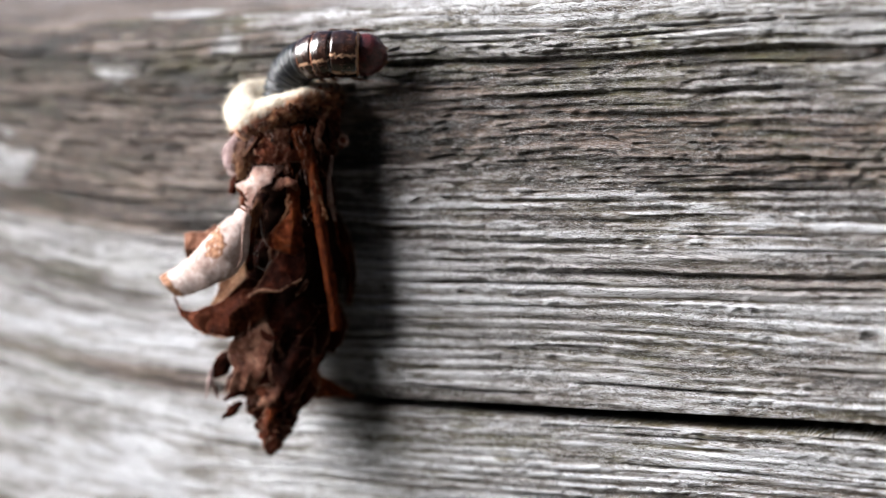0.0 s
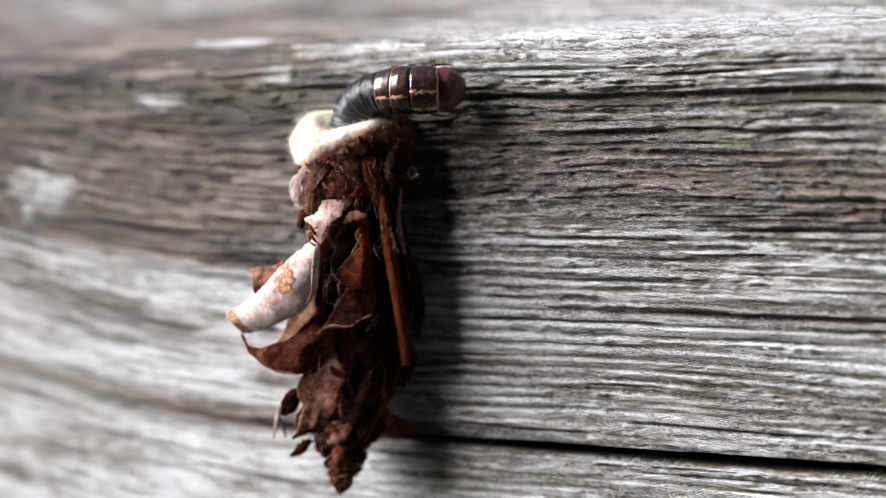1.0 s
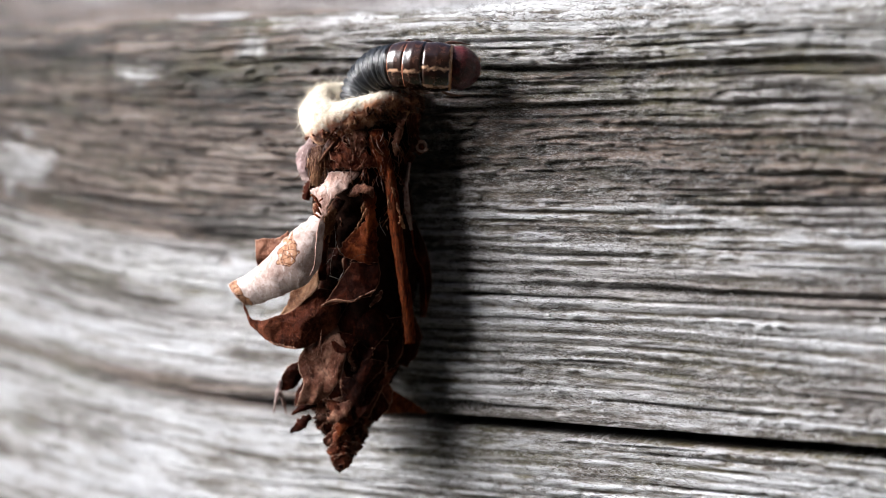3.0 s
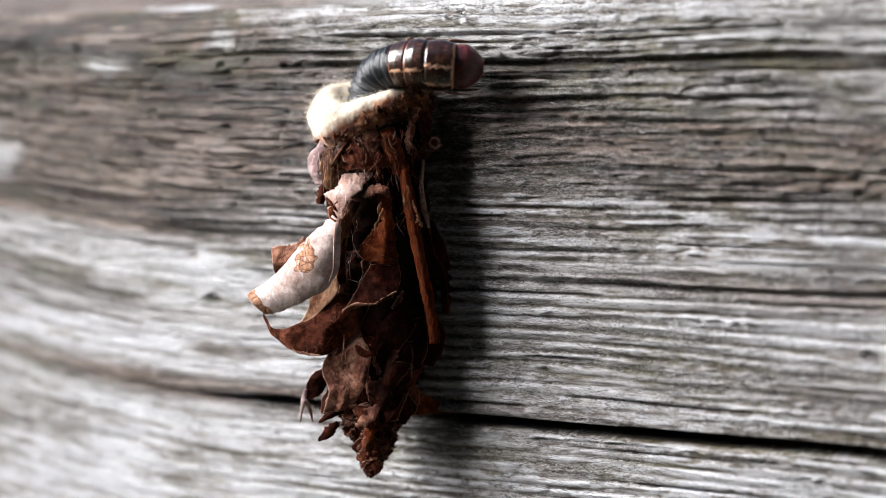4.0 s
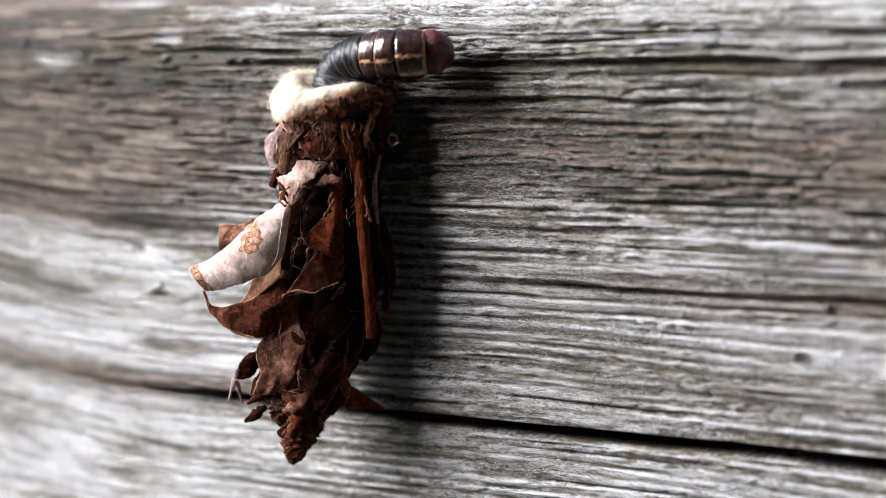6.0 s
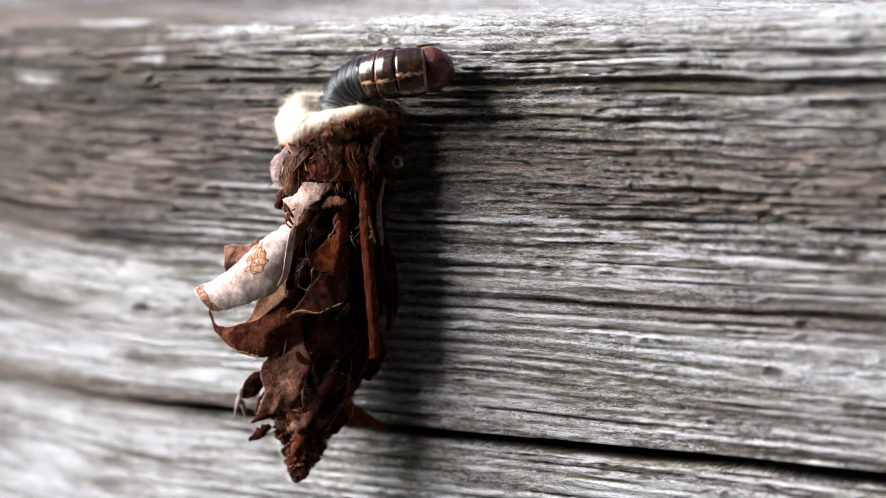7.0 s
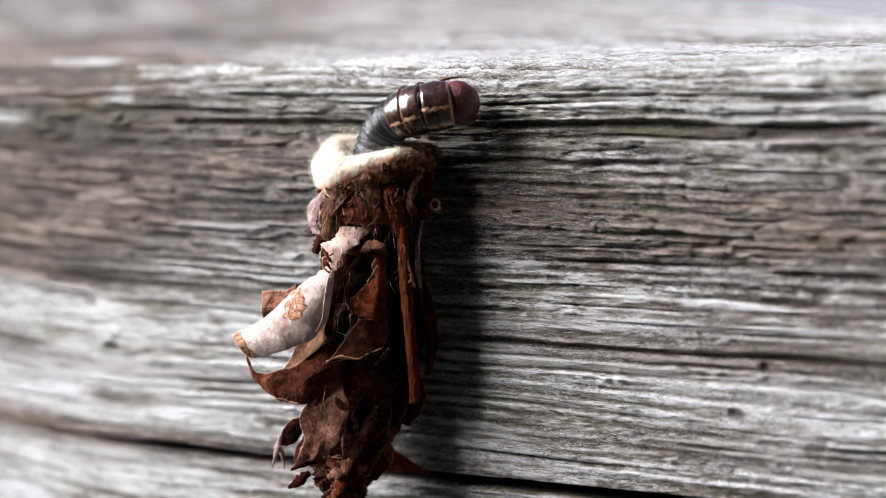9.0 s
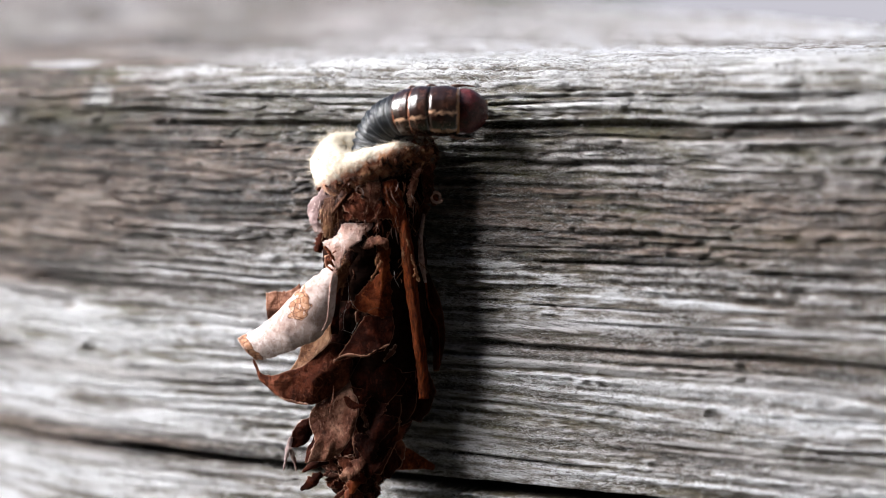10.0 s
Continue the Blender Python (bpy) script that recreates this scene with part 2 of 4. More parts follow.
LEAF_GREY = leaf_material("greyish_leaf_underside", (0.10, 0.050, 0.038), (0.27, 0.175, 0.150), (0.46, 0.36, 0.32), 0.65, 0.2)
LEAF_ORANGE = leaf_material("orange_brown_leaf", (0.11, 0.036, 0.020), (0.32, 0.145, 0.090), (0.54, 0.33, 0.24))
LEAF_OCHRE = leaf_material("ochre_leaf", (0.035, 0.010, 0.004), (0.14, 0.050, 0.020), (0.34, 0.175, 0.09))
LEAF_UMBER = leaf_material("umber_dead_leaf", (0.009, 0.0022, 0.0010), (0.062, 0.0130, 0.005), (0.20, 0.066, 0.034), sheen=0.05, edge=(0.34, 0.20, 0.14))
LEAF_LILAC = leaf_material("lilac_grey_leaf", (0.13, 0.075, 0.070), (0.34, 0.25, 0.245), (0.56, 0.42, 0.38), 0.65, 0.2)
LEAF_STRAW = leaf_material("straw_coloured_leaf", (0.045, 0.014, 0.006), (0.19, 0.080, 0.036), (0.44, 0.26, 0.15))
LEAF_ROSE = leaf_material("rosy_pale_leaf", (0.20, 0.095, 0.070), (0.44, 0.295, 0.25), (0.62, 0.50, 0.46), 0.65, 0.15)
LEAF_TAN = leaf_material("drab_brown_leaf", (0.014, 0.0040, 0.0020), (0.088, 0.030, 0.017), (0.26, 0.138, 0.095), vein=0.12, sheen=0.06, edge=(0.42, 0.29, 0.23))
SILK = silk_material()
HAIR = plain_material("silk_hair", (0.48, 0.40, 0.30), (0.74, 0.68, 0.58), 900, 0.8)
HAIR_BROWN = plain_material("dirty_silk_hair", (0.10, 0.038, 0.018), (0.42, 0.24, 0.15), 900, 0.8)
WEB = plain_material("silk_thread", (0.38, 0.33, 0.29), (0.62, 0.58, 0.53), 900, 0.5)
FIBRE = plain_material("bleached_fibre", (0.45, 0.43, 0.41), (0.80, 0.80, 0.82), 900, 0.5)
BARK = bark_material()
SKIN = skin_material()
PRONOTUM = plate_material("banded_pronotum", 620.0, (0.36, 0.18, 0.085), ((0.06, 0.085), (-0.80, 0.12)))
PLATE = plate_material("banded_thoracic_plate", -960.0, (0.13, 0.042, 0.020), ((-0.12, 0.09),))
HEAD = head_material()
LEG = plain_material("red_brown_leg", (0.05, 0.018, 0.012), (0.24, 0.13, 0.09), 1800, 0.35)
JAW = plain_material("amber_mouthparts", (0.16, 0.06, 0.025), (0.50, 0.29, 0.14), 2200, 0.35)
CORE = plain_material("silk_and_frass", (0.003, 0.0014, 0.001), (0.020, 0.008, 0.005), 900, 0.95, 0.0006, 0.03)

# ---- building helpers ----


def part(name, bm, material, parent=None, label="", smooth=True):
    """Links a bmesh as one mesh object under a thing or a part."""
    mesh = bpy.data.meshes.new(name)
    bm.to_mesh(mesh)
    bm.free()
    mesh.materials.append(material)
    if smooth:
        mesh.shade_smooth()
    ob = new(name, mesh)
    ob.parent = parent
    if label:
        tagged(ob, label)
    return ob


def lattice(shape, seed):
    return np.random.default_rng(seed).random(shape)


def value_noise(x, y, seed, size=64):
    """Smooth noise from 0 to 1 on arrays of coordinates, one cell a unit; it repeats only after size cells."""
    g = lattice((size, size), seed)
    xi, yi = np.floor(x).astype(int), np.floor(y).astype(int)
    fx, fy = x - xi, y - yi
    fx, fy = fx * fx * (3 - 2 * fx), fy * fy * (3 - 2 * fy)
    a, b = g[xi % size, yi % size], g[(xi + 1) % size, yi % size]
    c, d = g[xi % size, (yi + 1) % size], g[(xi + 1) % size, (yi + 1) % size]
    return (a * (1 - fx) + b * fx) * (1 - fy) + (c * (1 - fx) + d * fx) * fy


def glide(points, n):
    """n points along a smooth line through the given ones."""
    p = [Vector(q) for q in points]
    p = [2 * p[0] - p[1], *p, 2 * p[-1] - p[-2]]
    out = []
    for i in range(n):
        s = i / (n - 1) * (len(p) - 3)
        k = min(int(s), len(p) - 4)
        t = s - k
        a, b, c, d = p[k:k + 4]
        out.append(0.5 * (2 * b + (c - a) * t + (2 * a - 5 * b + 4 * c - d) * t * t + (3 * b - 3 * c + d - a) * t ** 3))
    return out


def between(values, u):
    s = u * (len(values) - 1)
    k = min(int(s), len(values) - 2)
    return values[k] + (values[k + 1] - values[k]) * (s - k)


def add_tube(bm, line, radii, sides=8, rough=0.0, seed=0):
    """A closed tube along a line of points."""
    rng = random.Random(seed)
    rings = []
    side = Vector((0.3, -1, 0.2))
    for i, p in enumerate(line):
        ahead = (line[min(i + 1, len(line) - 1)] - line[max(i - 1, 0)]).normalized()
        side = (side - ahead * side.dot(ahead)).normalized()
        up = ahead.cross(side)
        r = between(radii, i / (len(line) - 1))
        ring = []
        for k in range(sides):
            a = 2 * math.pi * k / sides
            q = r * (1 + rough * (rng.random() - 0.5) * 2)
            ring.append(bm.verts.new(p + side * (q * math.cos(a)) + up * (q * math.sin(a))))
        rings.append(ring)
    for one, two in zip(rings, rings[1:]):
        for k in range(sides):
            bm.faces.new((one[k], one[(k + 1) % sides], two[(k + 1) % sides], two[k]))
    bm.faces.new(rings[0][::-1])
    bm.faces.new(rings[-1])


def tube(name, line, radii, material, parent, sides=8, rough=0.0, seed=0, label=""):
    bm = bmesh.new()
    add_tube(bm, line, radii, sides, rough, seed)
    return part(name, bm, material, parent, label)


# ---- the beam ----


PITS = ((-0.0424, -0.0333), (-0.0453, -0.0283), (0.0264, -0.0188), (0.0339, -0.0296), (0.0387, -0.0226), (0.0309, -0.0350))


def beam():
    """A weathered timber: ridged grain, checks, a worn front arris and a top that rises a little to the back."""
    fine = np.concatenate([np.arange(-0.100, -0.032, 0.00034), np.arange(-0.032, 0.030, 0.0002), np.arange(0.030, 0.062, 0.00034)])
    xs = np.concatenate([-np.geomspace(0.75, 0.105, 16), fine, np.geomspace(0.067, 0.75, 16)])
    r = 0.0042
    low = np.linspace(-0.145, -0.062, 14)
    face = np.arange(-0.0615, -r, 0.000125)
    turn = np.linspace(0, radians(84), 70)[1:]
    top = r + np.concatenate([np.arange(0.0003, 0.02, 0.0003), np.linspace(0.0206, 0.066, 50)])
    rise = math.tan(radians(6.0))
    prof = [(0.0, z, -1.0, 0.0) for z in low] + [(0.0, z, -1.0, 0.0) for z in face]
    prof += [(r - r * math.cos(a), -r + r * math.sin(a), -math.cos(a), math.sin(a)) for a in turn]
    y0, z0 = prof[-1][0], prof[-1][1]
    prof += [(y, z0 + (y - y0) * rise, -math.sin(radians(6)), math.cos(radians(6))) for y in top]
    yb, zb = prof[-1][0], prof[-1][1]
    prof += [(yb + 0.004, zb - 0.003, 0.7, 0.7), (yb + 0.0055, zb - 0.008, 1, 0), (yb + 0.0055, -0.145, 1, 0)]
    prof = np.array(prof)
    lengths = np.concatenate([[0], np.cumsum(np.hypot(*np.diff(prof[:, :2], axis=0).T))])
    # s runs up the face and over the top, zero at the arris
    s = lengths - lengths[len(low) + len(face) - 1] - r
    X, S = np.meshgrid(xs, s)
    inner = ((X > -0.1045) & (X < 0.068) & (S > -0.063) & (S < 0.07)).astype(float)
    # the grain sweeps upward to one side
    sweep = 2.65 * np.clip(-(X + 0.036), 0, 0.07) ** 2 * np.clip(-S / 0.016, 0, 1)
    V = S - sweep
    wob = (value_noise(X / 0.018, V / 0.004, 1) - 0.5) * 0.0008 + (value_noise(X / 0.006, V / 0.0016, 2) - 0.5) * 0.00018
    G = V + wob
    # growth rings: steep on one side, with spacing that drifts across the face
    spacing = 0.00118
    phase = G / spacing + 2.0 * value_noise(np.zeros_like(G), G / 0.006, 3) + 1.1 * value_noise(X / 0.05, G / 0.009, 17)
    saw = phase - np.floor(phase)
    ridge = np.where(saw < 0.72, saw / 0.72, (1 - saw) / 0.28)
    smooth = np.clip((-0.018 - X) / 0.025, 0, 1)
    strength = (0.25 + 1.1 * value_noise(X / 0.016, G / 0.0022, 4)) * (1 - 0.7 * smooth)
    fibre = value_noise(X / 0.0070, G / 0.00034, 5, 256) + 0.6 * value_noise(X / 0.0022, G / 0.00026, 6, 256)
    flake = value_noise(X / 0.0020, G / 0.0007, 7, 128)
    slab = value_noise(X / 0.022, G / 0.0023, 8)
    fissure = 1 - np.abs(2 * value_noise(X / 0.009, G / 0.0008, 12, 128) - 1)
    fissure2 = 1 - np.abs(2 * value_noise(X / 0.0045, G / 0.00045, 13, 256) - 1)
    fissure = np.clip((fissure - 0.86) / 0.14, 0, 1) + 0.7 * np.clip((fissure2 - 0.84) / 0.16, 0, 1)
    ragged = np.clip(1.3 - np.abs(S + 0.012) / 0.024, 0.35, 1)
    calm = np.clip((-S - 0.018) / 0.01, 0, 1)
    ragged = ragged * (1 - 0.75 * calm)
    H = (0.00036 + 0.00016 * calm) * strength * (ridge - 0.6)
    H += 0.00036 * (fibre - 0.8) * (0.55 + 0.6 * ragged)
    H += 0.00022 * (flake - 0.5) * ragged
    H += 0.00032 * (slab - 0.5) * (0.4 + ragged)
    H -= 0.00034 * fissure * (0.15 + 0.85 * ragged)
    # curled fibres that lift off the ridges
    curl = value_noise(X / 0.00085 + 3 * value_noise(X / 0.004, G / 0.0006, 18, 128), G / 0.00042, 19, 512) + 0.6 * value_noise(X / 0.00045, G / 0.0003, 20, 512)
    lifted = np.clip(2.2 * value_noise(X / 0.006, G / 0.0016, 21, 128) - 0.5, 0, 1) * (1 - 0.8 * smooth)
    H += 0.00034 * (curl - 0.8) * lifted * (0.35 + 0.65 * ridge)
    # short splits along the grain
    for k in range(60):
        rng = random.Random(k)
        v0, x0 = rng.uniform(-0.056, 0.001), rng.uniform(-0.09, 0.055)
        half, deep, wide = rng.uniform(0.003, 0.013), rng.uniform(0.0004, 0.0010), rng.uniform(0.00008, 0.0002)
        run = np.clip(1 - np.abs(X - x0) / half, 0, 1) ** 0.5
        H -= deep * run * np.exp(-((G - v0) / wide) ** 2)
    # furrows under the arris, and the long check across the face
    for v0, deep, wide, a, b in ((-0.0036, 0.0007, 0.00025, -0.05, 0.062), (-0.0066, 0.0010, 0.0004, -0.035, 0.062),
                                 (-0.0105, 0.0008, 0.0003, -0.012, 0.03), (-0.0258, 0.0006, 0.0005, -0.1, -0.025),
                                 (-0.0373, 0.0010, 0.00013, -0.013, 0.004), (-0.0292, 0.0008, 0.0004, -0.01, 0.062)):
        run = np.clip((X - a) / 0.008, 0, 1) * np.clip((b - X) / 0.008, 0, 1)
        run *= np.clip(2.4 * value_noise(X / 0.0075, G * 0 + 40 * v0 * 1000, 15, 128) - 0.45, 0, 1)
        H -= deep * run * np.exp(-((V + 0.6 * wob - v0) / wide) ** 2)
    gap = np.interp(X, [-0.062, -0.048, -0.034, 0.005, 0.04], [0.0, 0.00018, 0.0005, 0.00066, 0.0008])
    crack = np.clip((gap - np.abs(V + 0.25 * wob + 0.04445)) / 0.00012, -0.5, 1)
    H -= np.where(gap > 0.0001, 0.0062 * np.clip(crack, 0, 1), 0)
    # small dark pits
    pits = 0 * H
    for px, pz in PITS:
        away = np.hypot((X - px) / 0.0008, (V - pz) / 0.0006) + 0.5 * (flake - 0.5)
        pits += 0.5 * np.clip(1.5 - away, 0, 1)
    H -= 0.0008 * pits
    H *= inner
    late = np.clip((0.42 - ridge) / 0.34, 0, 1) * np.clip(strength - 0.2, 0, 1)
    # tannin stain: a dark belt under the arris, fainter belts lower down
    east = np.clip((X + 0.03) / 0.05, 0, 1)
    west = np.clip((-0.030 - X) / 0.02, 0, 1)
    belt = (1.3 + 0.7 * west) * np.exp(-((V + 0.0120 + 0.001 * west) / (0.0068 + 0.0045 * west)) ** 2) * (1 - 0.68 * east)
    belt += 2.2 * west * np.exp(-((S + 0.002) / 0.010) ** 2) + 0.8 * west * np.exp(-((V + 0.0150) / 0.003) ** 2) + 0.7 * np.clip(S / 0.004, 0, 1) * np.clip((-0.005 - X) / 0.03, 0, 1)
    belt += east * (1.0 * np.exp(-((V + 0.0168) / 0.0038) ** 2) + 0.9 * np.exp(-((V + 0.0072) / 0.0007) ** 2) + 0.8 * np.exp(-((V + 0.0290) / 0.0022) ** 2) + 0.4 * np.exp(-((V + 0.039) / 0.0018) ** 2))
    belt += (1 - east) * (0.5 * np.exp(-((V + 0.0258) / 0.0014) ** 2) + 0.45 * np.exp(-((V + 0.0355) / 0.0012) ** 2) + 1.2 * np.exp(-((V + 0.0440) / 0.0016) ** 2))
    stain = np.clip(pits + belt * (0.55 + 0.9 * value_noise(X / 0.024, V / 0.0035, 9)), 0, 1)
    # paler low on the face; skylight on the arris painted in as whitening
    whitened = np.clip((-V - 0.018) / 0.012, 0, 1) * (0.35 + 0.5 * (1 - east)) + np.clip(1.6 - np.abs(S + 0.0008) / 0.007, 0, 1) * np.clip((X + 0.048) / 0.03, 0.05, 1.3)
    # pale lichen crusts near the arris
    crust = 0 * H
    for px, pz, wide, tall in ((-0.0735, -0.0165, 0.0042, 0.0032), (-0.0385, 0.0002, 0.0034, 0.0016), (-0.0412, -0.0040, 0.0022, 0.0018), (-0.0560, -0.0060, 0.0030, 0.0014), (-0.0500, 0.0040, 0.0050, 0.0020)):
        away = np.hypot((X - px) / wide, (S - pz) / tall) + 1.1 * (value_noise(X / 0.0016, S / 0.0011, 22, 128) - 0.5)
        crust = np.maximum(crust, np.clip(1.6 - 1.3 * away, 0, 1))
    stain = stain * (1 - 0.85 * crust)
    whitened = whitened + 0.9 * crust
    whitened = np.clip(whitened * (0.5 + 0.8 * value_noise(X / 0.02, V / 0.003, 10)), 0, 1)
    # soft fibres wear away and darken, hard ones stay pale
    fuzz = fibre + 0.45 * value_noise(X / 0.0016, G / 0.00022, 14, 512)
    # also painted in: the relief's shade, dark in hollows and fissures, pale on ridges
    crest = 0.85 * (fuzz - fuzz.mean()) / fuzz.std() + 0.6 * lifted * (curl - 0.8) / curl.std() + 0.65 * strength * (ridge - ridge.mean()) / ridge.std()
    crest += 0.2 * ragged * (flake - 0.5) / flake.std() + (0.45 - 0.25 * smooth) * (slab - 0.5) / slab.std() - 1.3 * np.clip(fissure, 0, 1) * (0.2 + 0.8 * ragged)
    blotch = value_noise(X / 0.011, V / 0.0030, 16)
    crest += 0.7 * smooth * (blotch - 0.5) / blotch.std()
    crest = np.clip(0.5 + 0.165 * (crest - crest.mean()) / crest.std(), 0, 1)
    # the long check is coloured near black inside
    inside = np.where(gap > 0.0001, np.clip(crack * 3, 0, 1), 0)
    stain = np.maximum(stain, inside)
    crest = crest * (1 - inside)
    whitened = whitened * (1 - inside)
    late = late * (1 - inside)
    Y = prof[:, 0][:, None] + H * prof[:, 2][:, None]
    # the back of the timber is cut away at an angle
    depth = np.clip(0.084 - 1.0 * X, 0.046, 0.18) / (top[-1] - r)
    flat = prof[:, 0][:, None] > y0
    Y = np.where(flat, y0 + (Y - y0) * depth, Y)
    # the timber widens a little to one side
    lift = np.where(flat & (prof[:, 1][:, None] > z0 - 0.001), (Y - y0) * rise - (prof[:, 0][:, None] - y0) * rise, 0)
    Z = prof[:, 1][:, None] + lift + H * prof[:, 3][:, None] + 0.021 * X * np.clip(1 + S / 0.04, 0, 1) * inner
    ns, nx = X.shape
    verts = np.stack([X, Y, Z], -1).reshape(-1, 3)
    idx = np.arange(ns * nx).reshape(ns, nx)
    quads = np.stack([idx[:-1, :-1], idx[:-1, 1:], idx[1:, 1:], idx[1:, :-1]], -1).reshape(-1, 4)
    under = np.stack([idx[-1, :-1], idx[-1, 1:], idx[0, 1:], idx[0, :-1]], -1)
    quads = np.concatenate([quads, under])
    mesh = bpy.data.meshes.new("timber_beam")
    mesh.vertices.add(len(verts))
    mesh.vertices.foreach_set("co", verts.astype(np.float32).ravel())
    mesh.loops.add(quads.size)
    mesh.loops.foreach_set("vertex_index", quads.astype(np.int32).ravel())
    mesh.polygons.add(len(quads))
    mesh.polygons.foreach_set("loop_start", np.arange(0, quads.size, 4, dtype=np.int32))
    mesh.update(calc_edges=True)
    for name, values in (("late_wood", late), ("stain", stain), ("whitened", whitened), ("crest", crest), ("check", inside), ("worn_smooth", smooth)):
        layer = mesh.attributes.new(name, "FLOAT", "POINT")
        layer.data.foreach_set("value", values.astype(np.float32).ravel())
    layer = mesh.attributes.new("grain", "FLOAT_VECTOR", "POINT")
    layer.data.foreach_set("vector", np.stack([X, G, 0 * X], -1).astype(np.float32).ravel())
    mesh.materials.append(WOOD)
    mesh.shade_smooth()
    ob = new("timber_beam", mesh)
    return tagged(ob, "weathered silver-grey timber beam with ridged grain and a long crack", "beam")


timber = beam()


def frayed_fibres():
    """Loose pale fibres that stick out of the weathered face."""
    rng = random.Random(77)
    bm = bmesh.new()
    for _ in range(150):
        x, z = rng.uniform(-0.036, 0.034), rng.choice((rng.uniform(-0.042, -0.001), rng.uniform(-0.052, -0.0475)))
        long, out = rng.uniform(0.0004, 0.0014), rng.uniform(0.00005, 0.0003)
        tilt = rng.gauss(0, 0.25)
        a = Vector((x, 0.0001, z + 0.021 * x * max(0.0, 1 + z / 0.04)))
        b = a + Vector((long * 0.5, -out - 0.0002, long * 0.5 * tilt))
        c = a + Vector((long, -out * rng.uniform(0.2, 1.6), long * tilt + rng.gauss(0, 0.00012)))
        w = rng.uniform(0.000009, 0.000022)
        add_tube(bm, glide([a, b, c], 7), (w, w, w * 0.3), 4, 0.2, int(x * 1e5))
    part("frayed_fibre", bm, FIBRE, timber, "pale frayed wood fibres")["kind"] = "stuff"


frayed_fibres()

# ---- the surroundings, far out of focus ----


def ground():
    bm = bmesh.new()
    bmesh.ops.create_grid(bm, x_segments=40, y_segments=40, size=200)
    for v in bm.verts:
        v.co.z = -0.95 + 0.05 * noise.noise(v.co * 0.2)
    mat = plain_material("meadow", (0.022, 0.027, 0.013), (0.055, 0.056, 0.032), 3.0, 0.95)
    return tagged(part("ground", bm, mat), "short green grass far behind the beam", "ground", kind="structure")


def hedge():
    """A belt of shrubs made of many small leaves, with a gap to one side."""
    rng = np.random.default_rng(5)
    n = 5200
    c = np.stack([rng.uniform(-9, -1.42, n), 5 + rng.normal(0, 0.5, n), rng.uniform(-1, 1, n)], -1)
    c[:, 2] = -0.95 + (c[:, 2] * 0.5 + 0.5) * (1.35 + 0.35 * np.sin(c[:, 0] * 2.1) + 0.2 * np.sin(c[:, 0] * 5.3))
    a, b = rng.normal(size=(n, 3)), rng.normal(size=(n, 3))
    a *= 0.07 / np.linalg.norm(a, axis=1)[:, None]
    b *= 0.045 / np.linalg.norm(b, axis=1)[:, None]
    verts = np.stack([c - a, c + b, c + a, c - b], 1).reshape(-1, 3)
    mesh = bpy.data.meshes.new("hedge")
    mesh.from_pydata(verts.tolist(), [], np.arange(4 * n).reshape(-1, 4).tolist())
    mesh.materials.append(plain_material("hedge_leaf", (0.05, 0.06, 0.035), (0.12, 0.125, 0.085), 6.0, 0.6))
    return tagged(new("hedge", mesh), "dull green hedge far behind the beam", "hedge", kind="stuff")


def wall(name, x, y, wide, deep, tall):
    """A plain dark wall, unseen, added beside or behind the viewer to block sky light."""
    bm = bmesh.new()
    bmesh.ops.create_cube(bm, size=1)
    for v in bm.verts:
        v.co = Vector((x + v.co.x * wide, y + v.co.y * deep, -0.97 + (v.co.z + 0.5) * tall))
    mat = plain_material("shade_wall_boards", (0.03, 0.026, 0.022), (0.08, 0.068, 0.058), 9.0, 0.85, 0.002)
    return tagged(part(name, bm, mat, smooth=False), "plain dark unseen wall added to block sky light", "wall", kind="structure")


def backdrop():
    """The pale overcast distance behind the beam."""
    bm = bmesh.new()
    bmesh.ops.create_cube(bm, size=1)
    for v in bm.verts:
        v.co = Vector((v.co.x * 60, 30 + v.co.y * 0.2, 6.5 + v.co.z * 16))
    m = Nodes("pale_overcast_distance", 1.0, 0.0)
    haze = m.noise(0.15, None, 2, 0.5)
    m.put(m.bsdf.inputs["Emission Color"], m.ramp(haze, (0.3, (0.58, 0.57, 0.64)), (0.7, (0.66, 0.65, 0.71))))
    return tagged(part("backdrop", bm, m.done((0.02, 0.02, 0.02), Emission_Strength=0.24)), "pale overcast sky far behind the beam", "sky", kind="structure")


ground()
hedge()
backdrop()
# out of view, added to keep sky light off the dark side
wall("wall_east", 0.62, -0.55, 0.08, 2.0, 2.6)
wall("wall_south", -0.15, -1.30, 2.2, 0.08, 2.6)


def overhead_blocker():
    """A low plain slab, unseen, added above to block sky light; open toward the sun."""
    bm = bmesh.new()
    bmesh.ops.create_cube(bm, size=1)
    for v in bm.verts:
        v.co = Vector((0.46 + v.co.x * 0.42, -0.50 + v.co.y * 1.7, 0.62 + v.co.z * 0.05))
    mat = plain_material("overhead_boards", (0.03, 0.026, 0.022), (0.08, 0.068, 0.058), 9.0, 0.85, 0.002)
    return tagged(part("ceiling", bm, mat, smooth=False), "plain dark unseen slab added above to block sky light", "ceiling", kind="structure")


overhead_blocker()

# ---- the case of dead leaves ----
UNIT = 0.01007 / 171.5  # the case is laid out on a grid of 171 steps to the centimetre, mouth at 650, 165


